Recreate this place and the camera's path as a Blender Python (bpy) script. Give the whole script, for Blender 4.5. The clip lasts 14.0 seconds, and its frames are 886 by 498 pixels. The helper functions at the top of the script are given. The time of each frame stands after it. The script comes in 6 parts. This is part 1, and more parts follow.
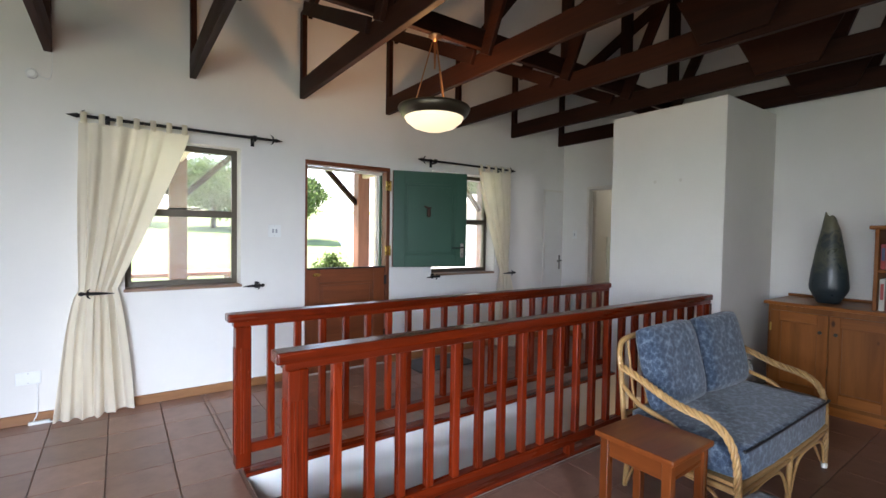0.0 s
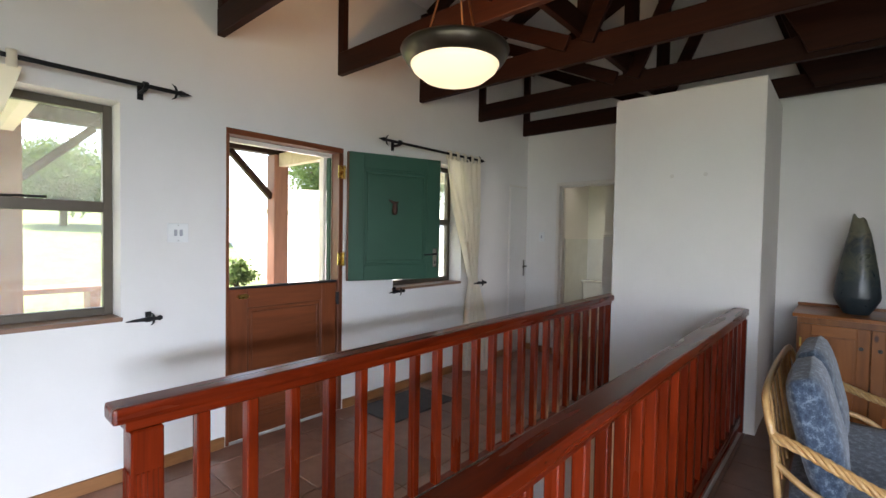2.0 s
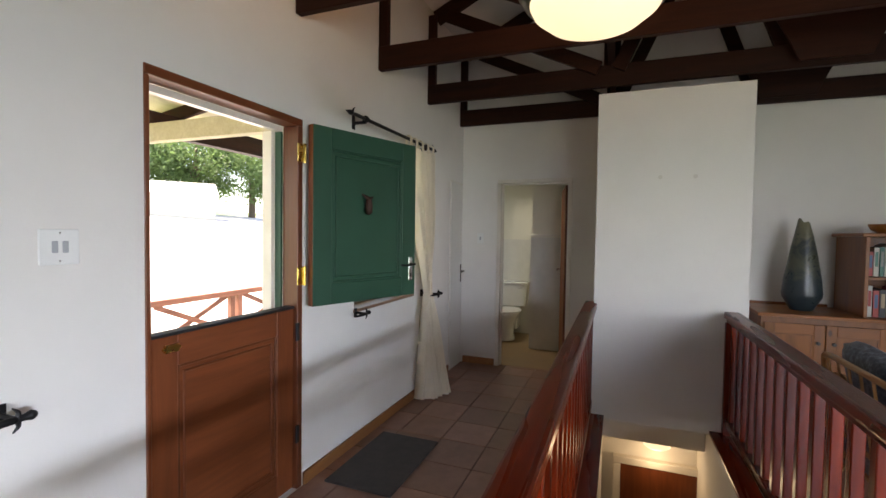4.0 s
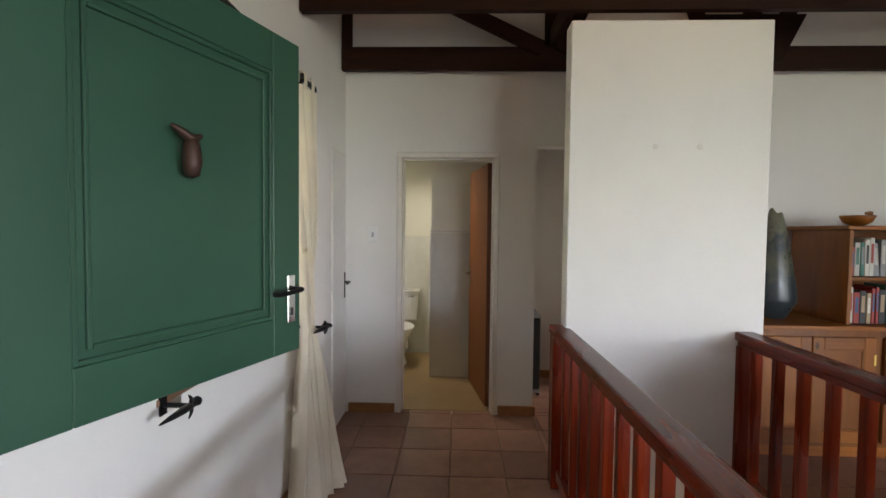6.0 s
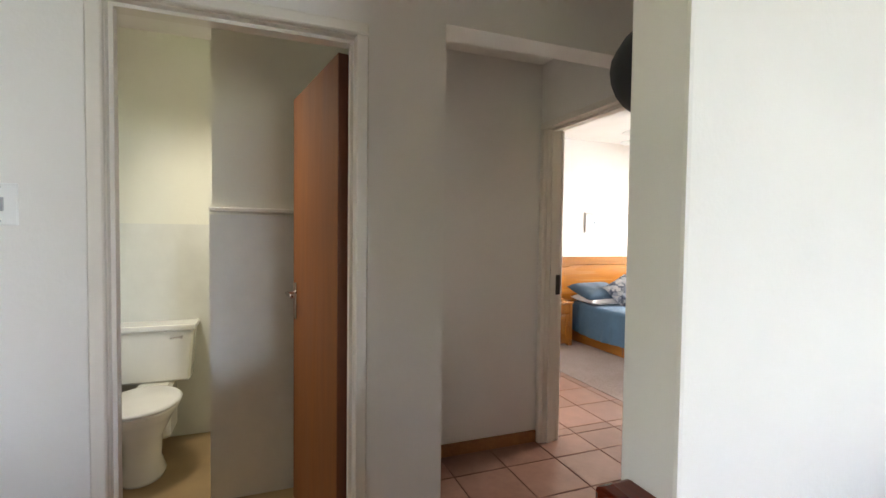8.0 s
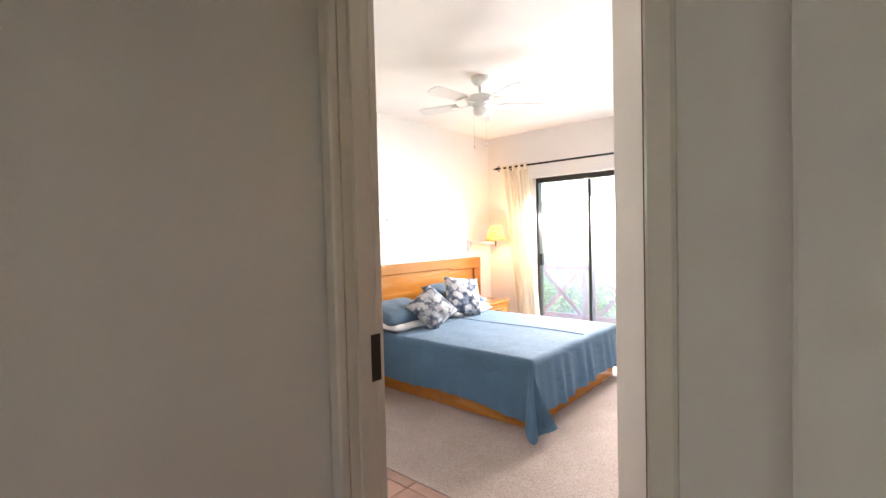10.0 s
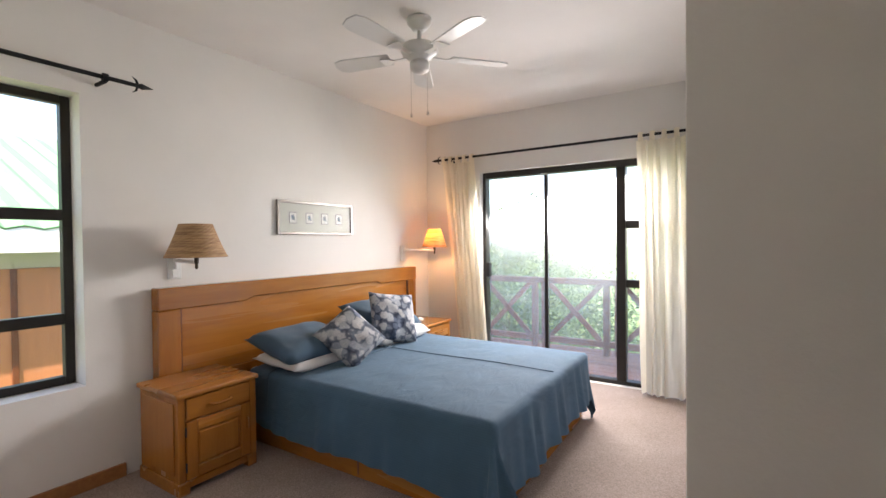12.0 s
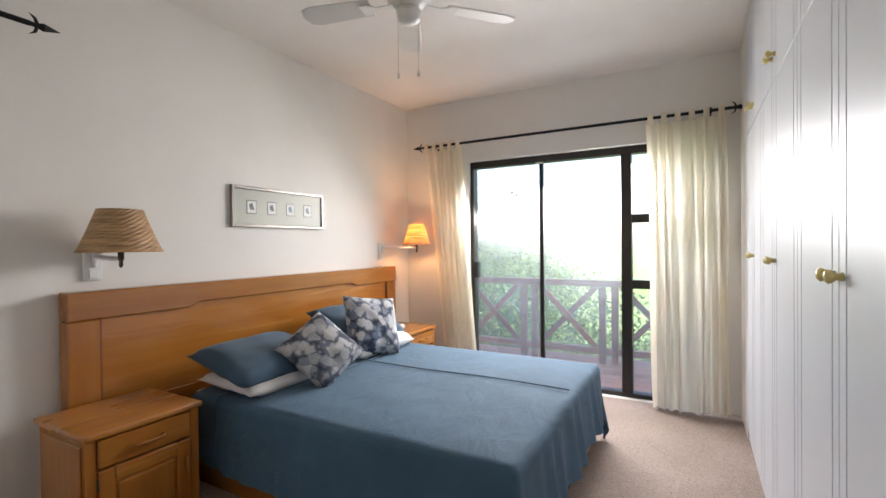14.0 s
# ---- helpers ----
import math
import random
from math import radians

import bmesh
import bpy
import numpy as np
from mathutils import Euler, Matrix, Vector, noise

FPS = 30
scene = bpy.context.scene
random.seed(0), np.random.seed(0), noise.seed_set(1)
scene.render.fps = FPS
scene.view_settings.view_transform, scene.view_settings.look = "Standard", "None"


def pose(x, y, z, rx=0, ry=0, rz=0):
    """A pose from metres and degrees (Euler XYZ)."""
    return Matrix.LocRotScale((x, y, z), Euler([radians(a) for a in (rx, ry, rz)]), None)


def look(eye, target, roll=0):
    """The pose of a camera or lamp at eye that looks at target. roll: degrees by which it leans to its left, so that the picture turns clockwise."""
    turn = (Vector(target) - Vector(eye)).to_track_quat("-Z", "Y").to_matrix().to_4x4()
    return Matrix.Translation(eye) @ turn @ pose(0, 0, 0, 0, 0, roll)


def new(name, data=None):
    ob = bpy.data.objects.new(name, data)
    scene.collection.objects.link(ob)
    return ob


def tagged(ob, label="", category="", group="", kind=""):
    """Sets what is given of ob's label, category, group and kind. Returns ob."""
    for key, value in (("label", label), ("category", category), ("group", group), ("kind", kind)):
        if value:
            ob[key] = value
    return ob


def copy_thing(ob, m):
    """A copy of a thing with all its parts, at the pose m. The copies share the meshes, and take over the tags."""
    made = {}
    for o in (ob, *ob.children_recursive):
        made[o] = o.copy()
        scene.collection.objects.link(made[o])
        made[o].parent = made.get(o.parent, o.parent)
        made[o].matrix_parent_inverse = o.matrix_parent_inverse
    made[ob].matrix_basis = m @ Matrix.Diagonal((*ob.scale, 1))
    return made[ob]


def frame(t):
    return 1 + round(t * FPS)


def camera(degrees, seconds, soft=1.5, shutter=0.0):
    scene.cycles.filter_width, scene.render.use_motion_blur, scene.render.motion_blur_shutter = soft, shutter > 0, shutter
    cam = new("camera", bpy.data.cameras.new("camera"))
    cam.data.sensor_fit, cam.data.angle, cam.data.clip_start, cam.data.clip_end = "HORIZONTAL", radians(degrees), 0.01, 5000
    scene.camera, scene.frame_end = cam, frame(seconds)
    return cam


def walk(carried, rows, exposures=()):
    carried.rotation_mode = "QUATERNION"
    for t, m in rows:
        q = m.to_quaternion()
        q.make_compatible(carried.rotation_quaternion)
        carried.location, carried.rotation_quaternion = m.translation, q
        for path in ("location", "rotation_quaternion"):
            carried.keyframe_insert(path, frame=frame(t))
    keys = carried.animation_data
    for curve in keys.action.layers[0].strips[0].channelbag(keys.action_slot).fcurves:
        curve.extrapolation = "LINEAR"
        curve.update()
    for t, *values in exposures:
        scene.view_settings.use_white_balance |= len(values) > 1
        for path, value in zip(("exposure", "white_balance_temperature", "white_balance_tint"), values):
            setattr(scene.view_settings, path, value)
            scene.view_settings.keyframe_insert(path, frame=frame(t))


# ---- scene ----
cam = camera(88.5, 14.0)
PATH = [
    (0, (0.032, -0.131, 1.406), (1.193, 1.496, 1.34), 0.9),
    (0.5, (0.055, 0.171, 1.401), (1.29, 1.742, 1.342), 0.9),
    (1, (0.102, 0.499, 1.402), (1.416, 2.005, 1.345), 0.8),
    (1.5, (0.154, 0.862, 1.412), (1.564, 2.28, 1.354), 0.8),
    (2, (0.202, 1.178, 1.424), (1.702, 2.499, 1.363), 1.0),
    (2.5, (0.252, 1.524, 1.437), (1.863, 2.709, 1.376), 1.2),
    (3, (0.308, 1.839, 1.426), (2.011, 2.885, 1.367), 0.9),
    (3.2, (0.289, 1.98, 1.451), (2.049, 2.928, 1.373), 1.3),
    (3.7, (0.285, 2.31, 1.462), (2.115, 3.117, 1.394), 1.0),
    (4.1, (0.295, 2.58, 1.473), (2.171, 3.274, 1.405), 0.8),
    (4.5, (0.41, 2.8, 1.482), (2.326, 3.375, 1.414), 0.7),
    (4.9, (0.66, 2.92, 1.49), (2.608, 3.373, 1.422), 0.5),
    (5.3, (0.995, 2.999, 1.496), (2.967, 3.33, 1.433), 0.4),
    (5.5, (1.207, 3.094, 1.484), (3.188, 3.358, 1.411), 0.5),
    (6, (1.643, 3.308, 1.455), (3.641, 3.372, 1.378), 0.6),
    (6.5, (2.13, 3.437, 1.416), (4.125, 3.322, 1.34), 0.4),
    (7, (2.627, 3.483, 1.399), (4.603, 3.18, 1.327), 0.5),
    (7.5, (3.111, 3.418, 1.354), (5.052, 2.941, 1.304), 0.6),
    (8, (3.653, 3.302, 1.36), (5.521, 2.591, 1.292), 0.7),
    (8.5, (4.079, 3.147, 1.368), (5.841, 2.202, 1.303), 0.6),
    (8.7, (4.291, 3.064, 1.37), (5.981, 1.996, 1.314), 0.0),
    (10.8, (5.482, 1.949, 1.369), (6.671, 0.341, 1.319), -0.6),
    (11, (5.551, 1.867, 1.348), (6.714, 0.241, 1.31), -0.4),
    (11.5, (5.706, 1.683, 1.345), (6.823, 0.024, 1.307), -0.7),
    (12, (5.838, 1.518, 1.333), (6.917, -0.166, 1.3), -0.6),
    (12.5, (5.973, 1.359, 1.313), (7.012, -0.349, 1.288), -0.7),
    (13, (6.093, 1.25, 1.304), (7.089, -0.484, 1.282), -0.7),
    (13.5, (6.171, 1.172, 1.294), (7.144, -0.576, 1.272), -0.7),
    (14, (6.215, 1.14, 1.275), (7.186, -0.609, 1.254), -0.6),
]
walk(cam, [(t, look(eye, target, roll)) for t, eye, target, roll in PATH], [(0, 2.42, 7000, 20), (3, 2.42, 7400, 21), (5.5, 2.75, 7600, 22), (6.5, 3.12, 7600, 20), (7.5, 3.2, 7500, 19), (8.5, 3.8, 7200, 18), (10.8, 3.05, 7200, 21), (11.5, 2.55, 7150, 20), (12.5, 1.95, 7200, 19), (13, 1.87, 7100, 18), (14, 2.02, 7000, 17)])

# ---- light ----
world = bpy.data.worlds.new("sky")
scene.world = world
world.use_nodes = True
wnt = world.node_tree
sky = wnt.nodes.new("ShaderNodeTexSky")
sky.sky_type = "NISHITA"
sky.sun_disc = False
sky.sun_elevation, sky.sun_rotation = radians(56), radians(-20)
wnt.links.new(sky.outputs[0], wnt.nodes["Background"].inputs[0])
wnt.nodes["Background"].inputs[1].default_value = 0.15


def lamp(name, kind, energy, m, colour=(1, 1, 1), size=None, angle=None, radius=None):
    data = bpy.data.lights.new(name, kind)
    data.energy, data.color = energy, colour
    if size:
        data.shape, data.size, data.size_y = "RECTANGLE", size[0], size[1]
    if angle:
        data.angle = radians(angle)
    if radius:
        data.shadow_soft_size = radius
    ob = new(name, data)
    ob.matrix_world = m
    return ob


lamp("sun", "SUN", 5.0, look((-4, 12, 20), (0.5, 0, 0)), (1, 0.95, 0.88), angle=0.5)
# sky in the upper part of the glazed bedroom door
lamp("bedroom_daylight", "AREA", 20, look((7.32, -2.97, 1.70), (7.05, -1.2, 0.35)), (0.93, 0.97, 1.0), (1.45, 0.55)).data.spread = radians(150)
# daylight in the glazed doors behind the walker
lamp("south_sky", "AREA", 34, look((-1.8, -5.2, 2.3), (1.6, 4.2, 0.5)), (0.60, 0.78, 1.0), (2.6, 0.75)).data.spread = radians(64)
lamp("west_sky", "AREA", 17, look((-5.5, -0.6, 2.3), (4.0, 2.0, 0.6)), (0.60, 0.78, 1.0), (3.0, 0.75)).data.spread = radians(75)
lamp("south_daylight", "AREA", 8, look((-1.8, -3.18, 1.0), (2.4, 4.2, 0.3)), (0.68, 0.82, 1.0), (2.6, 1.9)).data.spread = radians(120)
lamp("west_daylight", "AREA", 4, look((-3.48, -0.6, 1.0), (4.0, 2.2, 0.35)), (0.66, 0.81, 1.0), (3.0, 1.9)).data.spread = radians(110)
# fill lamp added at an assumed toilet window that is never in view
lamp("wc_fill", "AREA", 1.05, look((6.32, 4.15, 2.40), (6.38, 3.0, 0.4)), (0.97, 1.0, 0.90), (0.44, 0.30)).data.spread = radians(105)
lamp("bulb_pendant", "POINT", 7.5, pose(1.89, 2.61, 2.27), (1.0, 0.56, 0.24), radius=0.08)
lamp("bulb_bedside", "POINT", 2.8, pose(8.52, -2.50, 1.38), (1.0, 0.58, 0.26), radius=0.03)
lamp("bulb_lower", "POINT", 0.4, pose(4.60, 2.17, -0.50), (1.0, 0.8, 0.5), radius=0.08)

# ---- materials ----


def nodes_of(name):
    m = bpy.data.materials.new(name)
    m.use_nodes = True
    nt = m.node_tree
    return m, nt, nt.nodes["Principled BSDF"]


def node(nt, kind, **values):
    n = nt.nodes.new(kind)
    for key, value in values.items():
        n.inputs[key].default_value = value
    return n


def ramp(nt, source, stops):
    r = nt.nodes.new("ShaderNodeValToRGB")
    el = r.color_ramp.elements
    while len(el) < len(stops):
        el.new(0.5)
    for e, (p, c) in zip(el, stops):
        e.position, e.color = p, (*c, 1)
    nt.links.new(source, r.inputs[0])
    return r.outputs[0]


def coords(nt, scale=(1, 1, 1), space="Object", vary=True):
    tc = nt.nodes.new("ShaderNodeTexCoord")
    mp = nt.nodes.new("ShaderNodeMapping")
    mp.inputs["Scale"].default_value = scale
    nt.links.new(tc.outputs[space], mp.inputs[0])
    if vary:
        oi = nt.nodes.new("ShaderNodeObjectInfo")
        mu = nt.nodes.new("ShaderNodeMath")
        mu.operation = "MULTIPLY"
        mu.inputs[1].default_value = 37.0
        nt.links.new(oi.outputs["Random"], mu.inputs[0])
        nt.links.new(mu.outputs[0], mp.inputs["Location"])
    return mp.outputs[0]


def noise_tex(nt, vec, scale, detail=4.0, rough=0.55, distort=0.0):
    n = node(nt, "ShaderNodeTexNoise", Scale=scale, Detail=detail, Roughness=rough, Distortion=distort)
    nt.links.new(vec, n.inputs["Vector"])
    return n.outputs[0]


def bump(nt, bsdf, height, strength=0.2, distance=0.01):
    b = node(nt, "ShaderNodeBump", Strength=strength, Distance=distance)
    nt.links.new(height, b.inputs["Height"])
    nt.links.new(b.outputs[0], bsdf.inputs["Normal"])


def rough_from(nt, bsdf, source, lo, hi):
    r = nt.nodes.new("ShaderNodeMapRange")
    r.inputs["To Min"].default_value, r.inputs["To Max"].default_value = lo, hi
    nt.links.new(source, r.inputs[0])
    nt.links.new(r.outputs[0], bsdf.inputs["Roughness"])


def plain(name, colour, rough=0.5, metal=0.0, spread=0.12, scale=8.0, strength=0.08, fine=80.0, coat=0.0, vary=True):
    """Painted, moulded or metal surface: mottled at two scales, with fine relief."""
    m, nt, b = nodes_of(name)
    v = coords(nt, vary=vary)
    a = noise_tex(nt, v, scale, 5)
    f = noise_tex(nt, v, fine, 3)
    lo = tuple(c * (1 - spread) for c in colour)
    hi = tuple(min(1, c * (1 + spread)) for c in colour)
    nt.links.new(ramp(nt, a, [(0.3, lo), (0.7, hi)]), b.inputs["Base Color"])
    rough_from(nt, b, a, max(0.02, rough - 0.08), min(1, rough + 0.08))
    b.inputs["Metallic"].default_value = metal
    b.inputs["Coat Weight"].default_value = coat
    bump(nt, b, f, strength, 0.003)
    return m


def wood(name, dark, light, axis="x", rough=0.35, coat=0.0, grain=26.0, knots=False, random_tone=0.25):
    m, nt, b = nodes_of(name)
    s = {"x": (0.09, 1, 1), "y": (1, 0.09, 1), "z": (1, 1, 0.09)}[axis]
    v = coords(nt, s)
    g = noise_tex(nt, v, grain, 6, 0.6, 0.8)
    w = noise_tex(nt, v, grain * 0.22, 3, 0.5, 1.2)
    mixn = nt.nodes.new("ShaderNodeMix")
    mixn.inputs[0].default_value = 0.45
    nt.links.new(g, mixn.inputs[2]), nt.links.new(w, mixn.inputs[3])
    stops = [(0.28, dark), (0.5, tuple((p + q) / 2 for p, q in zip(dark, light))), (0.72, light)]
    col = ramp(nt, mixn.outputs[0], stops)
    if knots:
        kn = node(nt, "ShaderNodeTexVoronoi", Scale=5.5)
        nt.links.new(coords(nt, tuple(0.5 if c < 1 else 1 for c in s)), kn.inputs["Vector"])
        dots = ramp(nt, kn.outputs["Distance"], [(0.045, (0.22, 0.16, 0.12)), (0.09, (1, 1, 1))])
        mx = nt.nodes.new("ShaderNodeMix")
        mx.data_type, mx.blend_type = "RGBA", "MULTIPLY"
        mx.inputs[0].default_value = 1.0
        nt.links.new(col, mx.inputs[6]), nt.links.new(dots, mx.inputs[7])
        col = mx.outputs[2]
    oi = nt.nodes.new("ShaderNodeObjectInfo")
    mr = nt.nodes.new("ShaderNodeMapRange")
    mr.inputs["To Min"].default_value, mr.inputs["To Max"].default_value = 1 - random_tone, 1 + random_tone
    nt.links.new(oi.outputs["Random"], mr.inputs[0])
    hs = nt.nodes.new("ShaderNodeHueSaturation")
    nt.links.new(mr.outputs[0], hs.inputs["Value"])
    nt.links.new(col, hs.inputs["Color"])
    nt.links.new(hs.outputs[0], b.inputs["Base Color"])
    rough_from(nt, b, w, max(0.05, rough - 0.1), rough + 0.12)
    b.inputs["Coat Weight"].default_value = coat
    b.inputs["Coat Roughness"].default_value = 0.12
    bump(nt, b, g, 0.12, 0.002)
    return m


def cloth(name, colour, spread=0.15, weave=450.0, sheen=0.3, fold=6.0, through_light=0.0, rough=0.9):
    m, nt, b = nodes_of(name)
    v = coords(nt)
    a = noise_tex(nt, v, fold, 4)
    lo, hi = tuple(c * (1 - spread) for c in colour), tuple(min(1, c * (1 + spread)) for c in colour)
    col = ramp(nt, a, [(0.3, lo), (0.7, hi)])
    nt.links.new(col, b.inputs["Base Color"])
    b.inputs["Roughness"].default_value = rough
    b.inputs["Sheen Weight"].default_value = sheen
    bump(nt, b, noise_tex(nt, v, weave, 2), 0.25, 0.002)
    if through_light:
        t = nt.nodes.new("ShaderNodeBsdfTranslucent")
        nt.links.new(col, t.inputs[0])
        mx = nt.nodes.new("ShaderNodeMixShader")
        mx.inputs[0].default_value = through_light
        nt.links.new(b.outputs[0], mx.inputs[1]), nt.links.new(t.outputs[0], mx.inputs[2])
        nt.links.new(mx.outputs[0], nt.nodes["Material Output"].inputs[0])
    return m


def glow(name, colour, strength):
    m, nt, b = nodes_of(name)
    b.inputs["Base Color"].default_value = (*colour, 1)
    b.inputs["Roughness"].default_value = 0.3
    b.inputs["Emission Color"].default_value = (*colour, 1)
    b.inputs["Emission Strength"].default_value = strength
    return m


def glass_mat(name, tint=(1, 1, 1), rough=0.0, veil=0.0):
    m, nt, b = nodes_of(name)
    t = nt.nodes.new("ShaderNodeBsdfTransparent")
    t.inputs[0].default_value = (*tint, 1)
    g = nt.nodes.new("ShaderNodeBsdfGlossy")
    g.inputs["Roughness"].default_value = rough
    lw = node(nt, "ShaderNodeLayerWeight", Blend=0.5)
    pw = nt.nodes.new("ShaderNodeMath")
    pw.operation, pw.inputs[1].default_value = "POWER", 4.0
    nt.links.new(lw.outputs["Facing"], pw.inputs[0])
    fr = nt.nodes.new("ShaderNodeMath")
    fr.operation, fr.inputs[1].default_value, fr.inputs[2].default_value = "MULTIPLY_ADD", 0.8, 0.04
    nt.links.new(pw.outputs[0], fr.inputs[0])
    mx = nt.nodes.new("ShaderNodeMixShader")
    nt.links.new(fr.outputs[0], mx.inputs[0])
    nt.links.new(t.outputs[0], mx.inputs[1]), nt.links.new(g.outputs[0], mx.inputs[2])
    out = mx.outputs[0]
    # the veil imitates glare over the view with a patchy pale film
    if veil:
        d = nt.nodes.new("ShaderNodeBsdfTranslucent")
        d.inputs[0].default_value = (0.9, 0.95, 1.0, 1)
        n = noise_tex(nt, coords(nt), 2.5, 4)
        k = nt.nodes.new("ShaderNodeMath")
        k.operation, k.inputs[1].default_value = "MULTIPLY", veil * 2
        nt.links.new(n, k.inputs[0])
        m2 = nt.nodes.new("ShaderNodeMixShader")
        nt.links.new(k.outputs[0], m2.inputs[0])
        nt.links.new(out, m2.inputs[1]), nt.links.new(d.outputs[0], m2.inputs[2])
        out = m2.outputs[0]
    nt.links.new(out, nt.nodes["Material Output"].inputs[0])
    return m


def plaster(name, colour):
    m, nt, b = nodes_of(name)
    v = coords(nt, vary=False)
    a = noise_tex(nt, v, 1.3, 6, 0.6)
    f = noise_tex(nt, v, 55, 5, 0.65)
    lo = tuple(c * 0.93 for c in colour)
    nt.links.new(ramp(nt, a, [(0.3, lo), (0.65, colour)]), b.inputs["Base Color"])
    b.inputs["Roughness"].default_value = 0.72
    add = nt.nodes.new("ShaderNodeMath")
    nt.links.new(noise_tex(nt, v, 7, 3), add.inputs[0]), nt.links.new(f, add.inputs[1])
    bump(nt, b, add.outputs[0], 0.16, 0.006)
    return m


def tile_mat(name, c1, c2, rough):
    m, nt, b = nodes_of(name)
    v = coords(nt)
    a = noise_tex(nt, v, 7, 6, 0.65)
    col = ramp(nt, a, [(0.25, c1), (0.75, c2)])
    oi = nt.nodes.new("ShaderNodeObjectInfo")
    mr = nt.nodes.new("ShaderNodeMapRange")
    mr.inputs["To Min"].default_value, mr.inputs["To Max"].default_value = 0.8, 1.2
    nt.links.new(oi.outputs["Random"], mr.inputs[0])
    hs = nt.nodes.new("ShaderNodeHueSaturation")
    nt.links.new(mr.outputs[0], hs.inputs["Value"]), nt.links.new(col, hs.inputs["Color"])
    nt.links.new(hs.outputs[0], b.inputs["Base Color"])
    rough_from(nt, b, a, rough - 0.08, rough + 0.15)
    bump(nt, b, noise_tex(nt, v, 40, 4), 0.1, 0.002)
    return m


def motif(name, stops, scale, rand=1.0, rough=0.9, detail=0.5):
    """Printed fabric: uneven blots in several tones."""
    m, nt, b = nodes_of(name)
    v = coords(nt)
    dist = nt.nodes.new("ShaderNodeVectorMath")
    dist.operation = "ADD"
    nz = node(nt, "ShaderNodeTexNoise", Scale=scale * 0.9, Detail=3.0)
    nt.links.new(v, nz.inputs["Vector"])
    sc = nt.nodes.new("ShaderNodeVectorMath")
    sc.operation = "SCALE"
    sc.inputs["Scale"].default_value = 0.5 / scale
    nt.links.new(nz.outputs["Color"], sc.inputs[0])
    nt.links.new(v, dist.inputs[0]), nt.links.new(sc.outputs[0], dist.inputs[1])
    vo = node(nt, "ShaderNodeTexVoronoi", Scale=scale, Randomness=rand)
    nt.links.new(dist.outputs[0], vo.inputs["Vector"])
    mx = nt.nodes.new("ShaderNodeMix")
    mx.inputs[0].default_value = detail
    nt.links.new(vo.outputs["Distance"], mx.inputs[2])
    nt.links.new(noise_tex(nt, v, scale * 4, 4, 0.6), mx.inputs[3])
    nt.links.new(ramp(nt, mx.outputs[0], stops), b.inputs["Base Color"])
    b.inputs["Roughness"].default_value = rough
    b.inputs["Sheen Weight"].default_value = 0.3
    bump(nt, b, noise_tex(nt, v, 400, 2), 0.25, 0.002)
    return m


WHITE = plaster("wall_plaster", (0.76, 0.73, 0.69))
CEIL = plaster("ceiling_white", (0.79, 0.75, 0.71))
WCWALL = plaster("wc_plaster", (0.80, 0.80, 0.70))
WCTILE = plain("wc_glazed_tile", (0.72, 0.73, 0.68), 0.2, spread=0.04)
TILE = tile_mat("terracotta_tile", (0.19, 0.092, 0.062), (0.33, 0.18, 0.13), 0.3)
GROUT = plain("grout", (0.22, 0.14, 0.105), 0.9)
RAIL = {a: wood("mahogany_" + a, (0.048, 0.0042, 0.001), (0.22, 0.021, 0.0032), a, 0.26, 0.05) for a in "xyz"}
BEAM = {a: wood("dark_beam_" + a, (0.009, 0.0022, 0.0009), (0.038, 0.0088, 0.0028), a, 0.62, 0.0) for a in "xyz"}
for rail_mat in RAIL.values():
    rail_mat.node_tree.nodes["Principled BSDF"].inputs["Specular IOR Level"].default_value = 0.26
for beam_mat in BEAM.values():
    beam_mat.node_tree.nodes["Principled BSDF"].inputs["Specular IOR Level"].default_value = 0.22
DOORW = {a: wood("door_wood_" + a, (0.09, 0.021, 0.007), (0.20, 0.054, 0.017), a, 0.42, 0.1) for a in "xz"}
PINE = {a: wood("pine_" + a, (0.14, 0.036, 0.005), (0.31, 0.102, 0.017), a, 0.38, 0.15, 18, a != "x") for a in "xyz"}
STOOLW = {a: wood("stool_pine_" + a, (0.10, 0.020, 0.004), (0.20, 0.047, 0.009), a, 0.28, 0.3, 16, a == "x") for a in "xyz"}
for pine_mat in (*PINE.values(), *STOOLW.values()):
    pine_mat.node_tree.nodes["Principled BSDF"].inputs["Specular IOR Level"].default_value = 0.3
OAK = {a: wood("golden_oak_" + a, (0.26, 0.082, 0.010), (0.43, 0.165, 0.026), a, 0.24, 0.45, 20, random_tone=0.08) for a in "xyz"}
VENEER = wood("door_veneer", (0.16, 0.054, 0.016), (0.245, 0.089, 0.027), "z", 0.55, 0.0, random_tone=0.05)
VENEER.node_tree.nodes["Principled BSDF"].inputs["Specular IOR Level"].default_value = 0.25
SKIRTW = wood("skirting_wood", (0.20, 0.075, 0.025), (0.36, 0.16, 0.055), "x", 0.45)
GREEN = plain("green_paint", (0.017, 0.072, 0.043), 0.45, spread=0.1, scale=3)
IRON = plain("black_iron", (0.012, 0.012, 0.013), 0.5, 0.6)
BRONZE = plain("bronze_aluminium", (0.10, 0.082, 0.062), 0.42, 0.5)
DARKALU = plain("dark_aluminium", (0.035, 0.030, 0.027), 0.42, 0.5)
LAMPRIM = plain("aged_bronze", (0.085, 0.07, 0.05), 0.35, 0.8)
BRASS = plain("brass", (0.75, 0.55, 0.16), 0.28, 1.0)
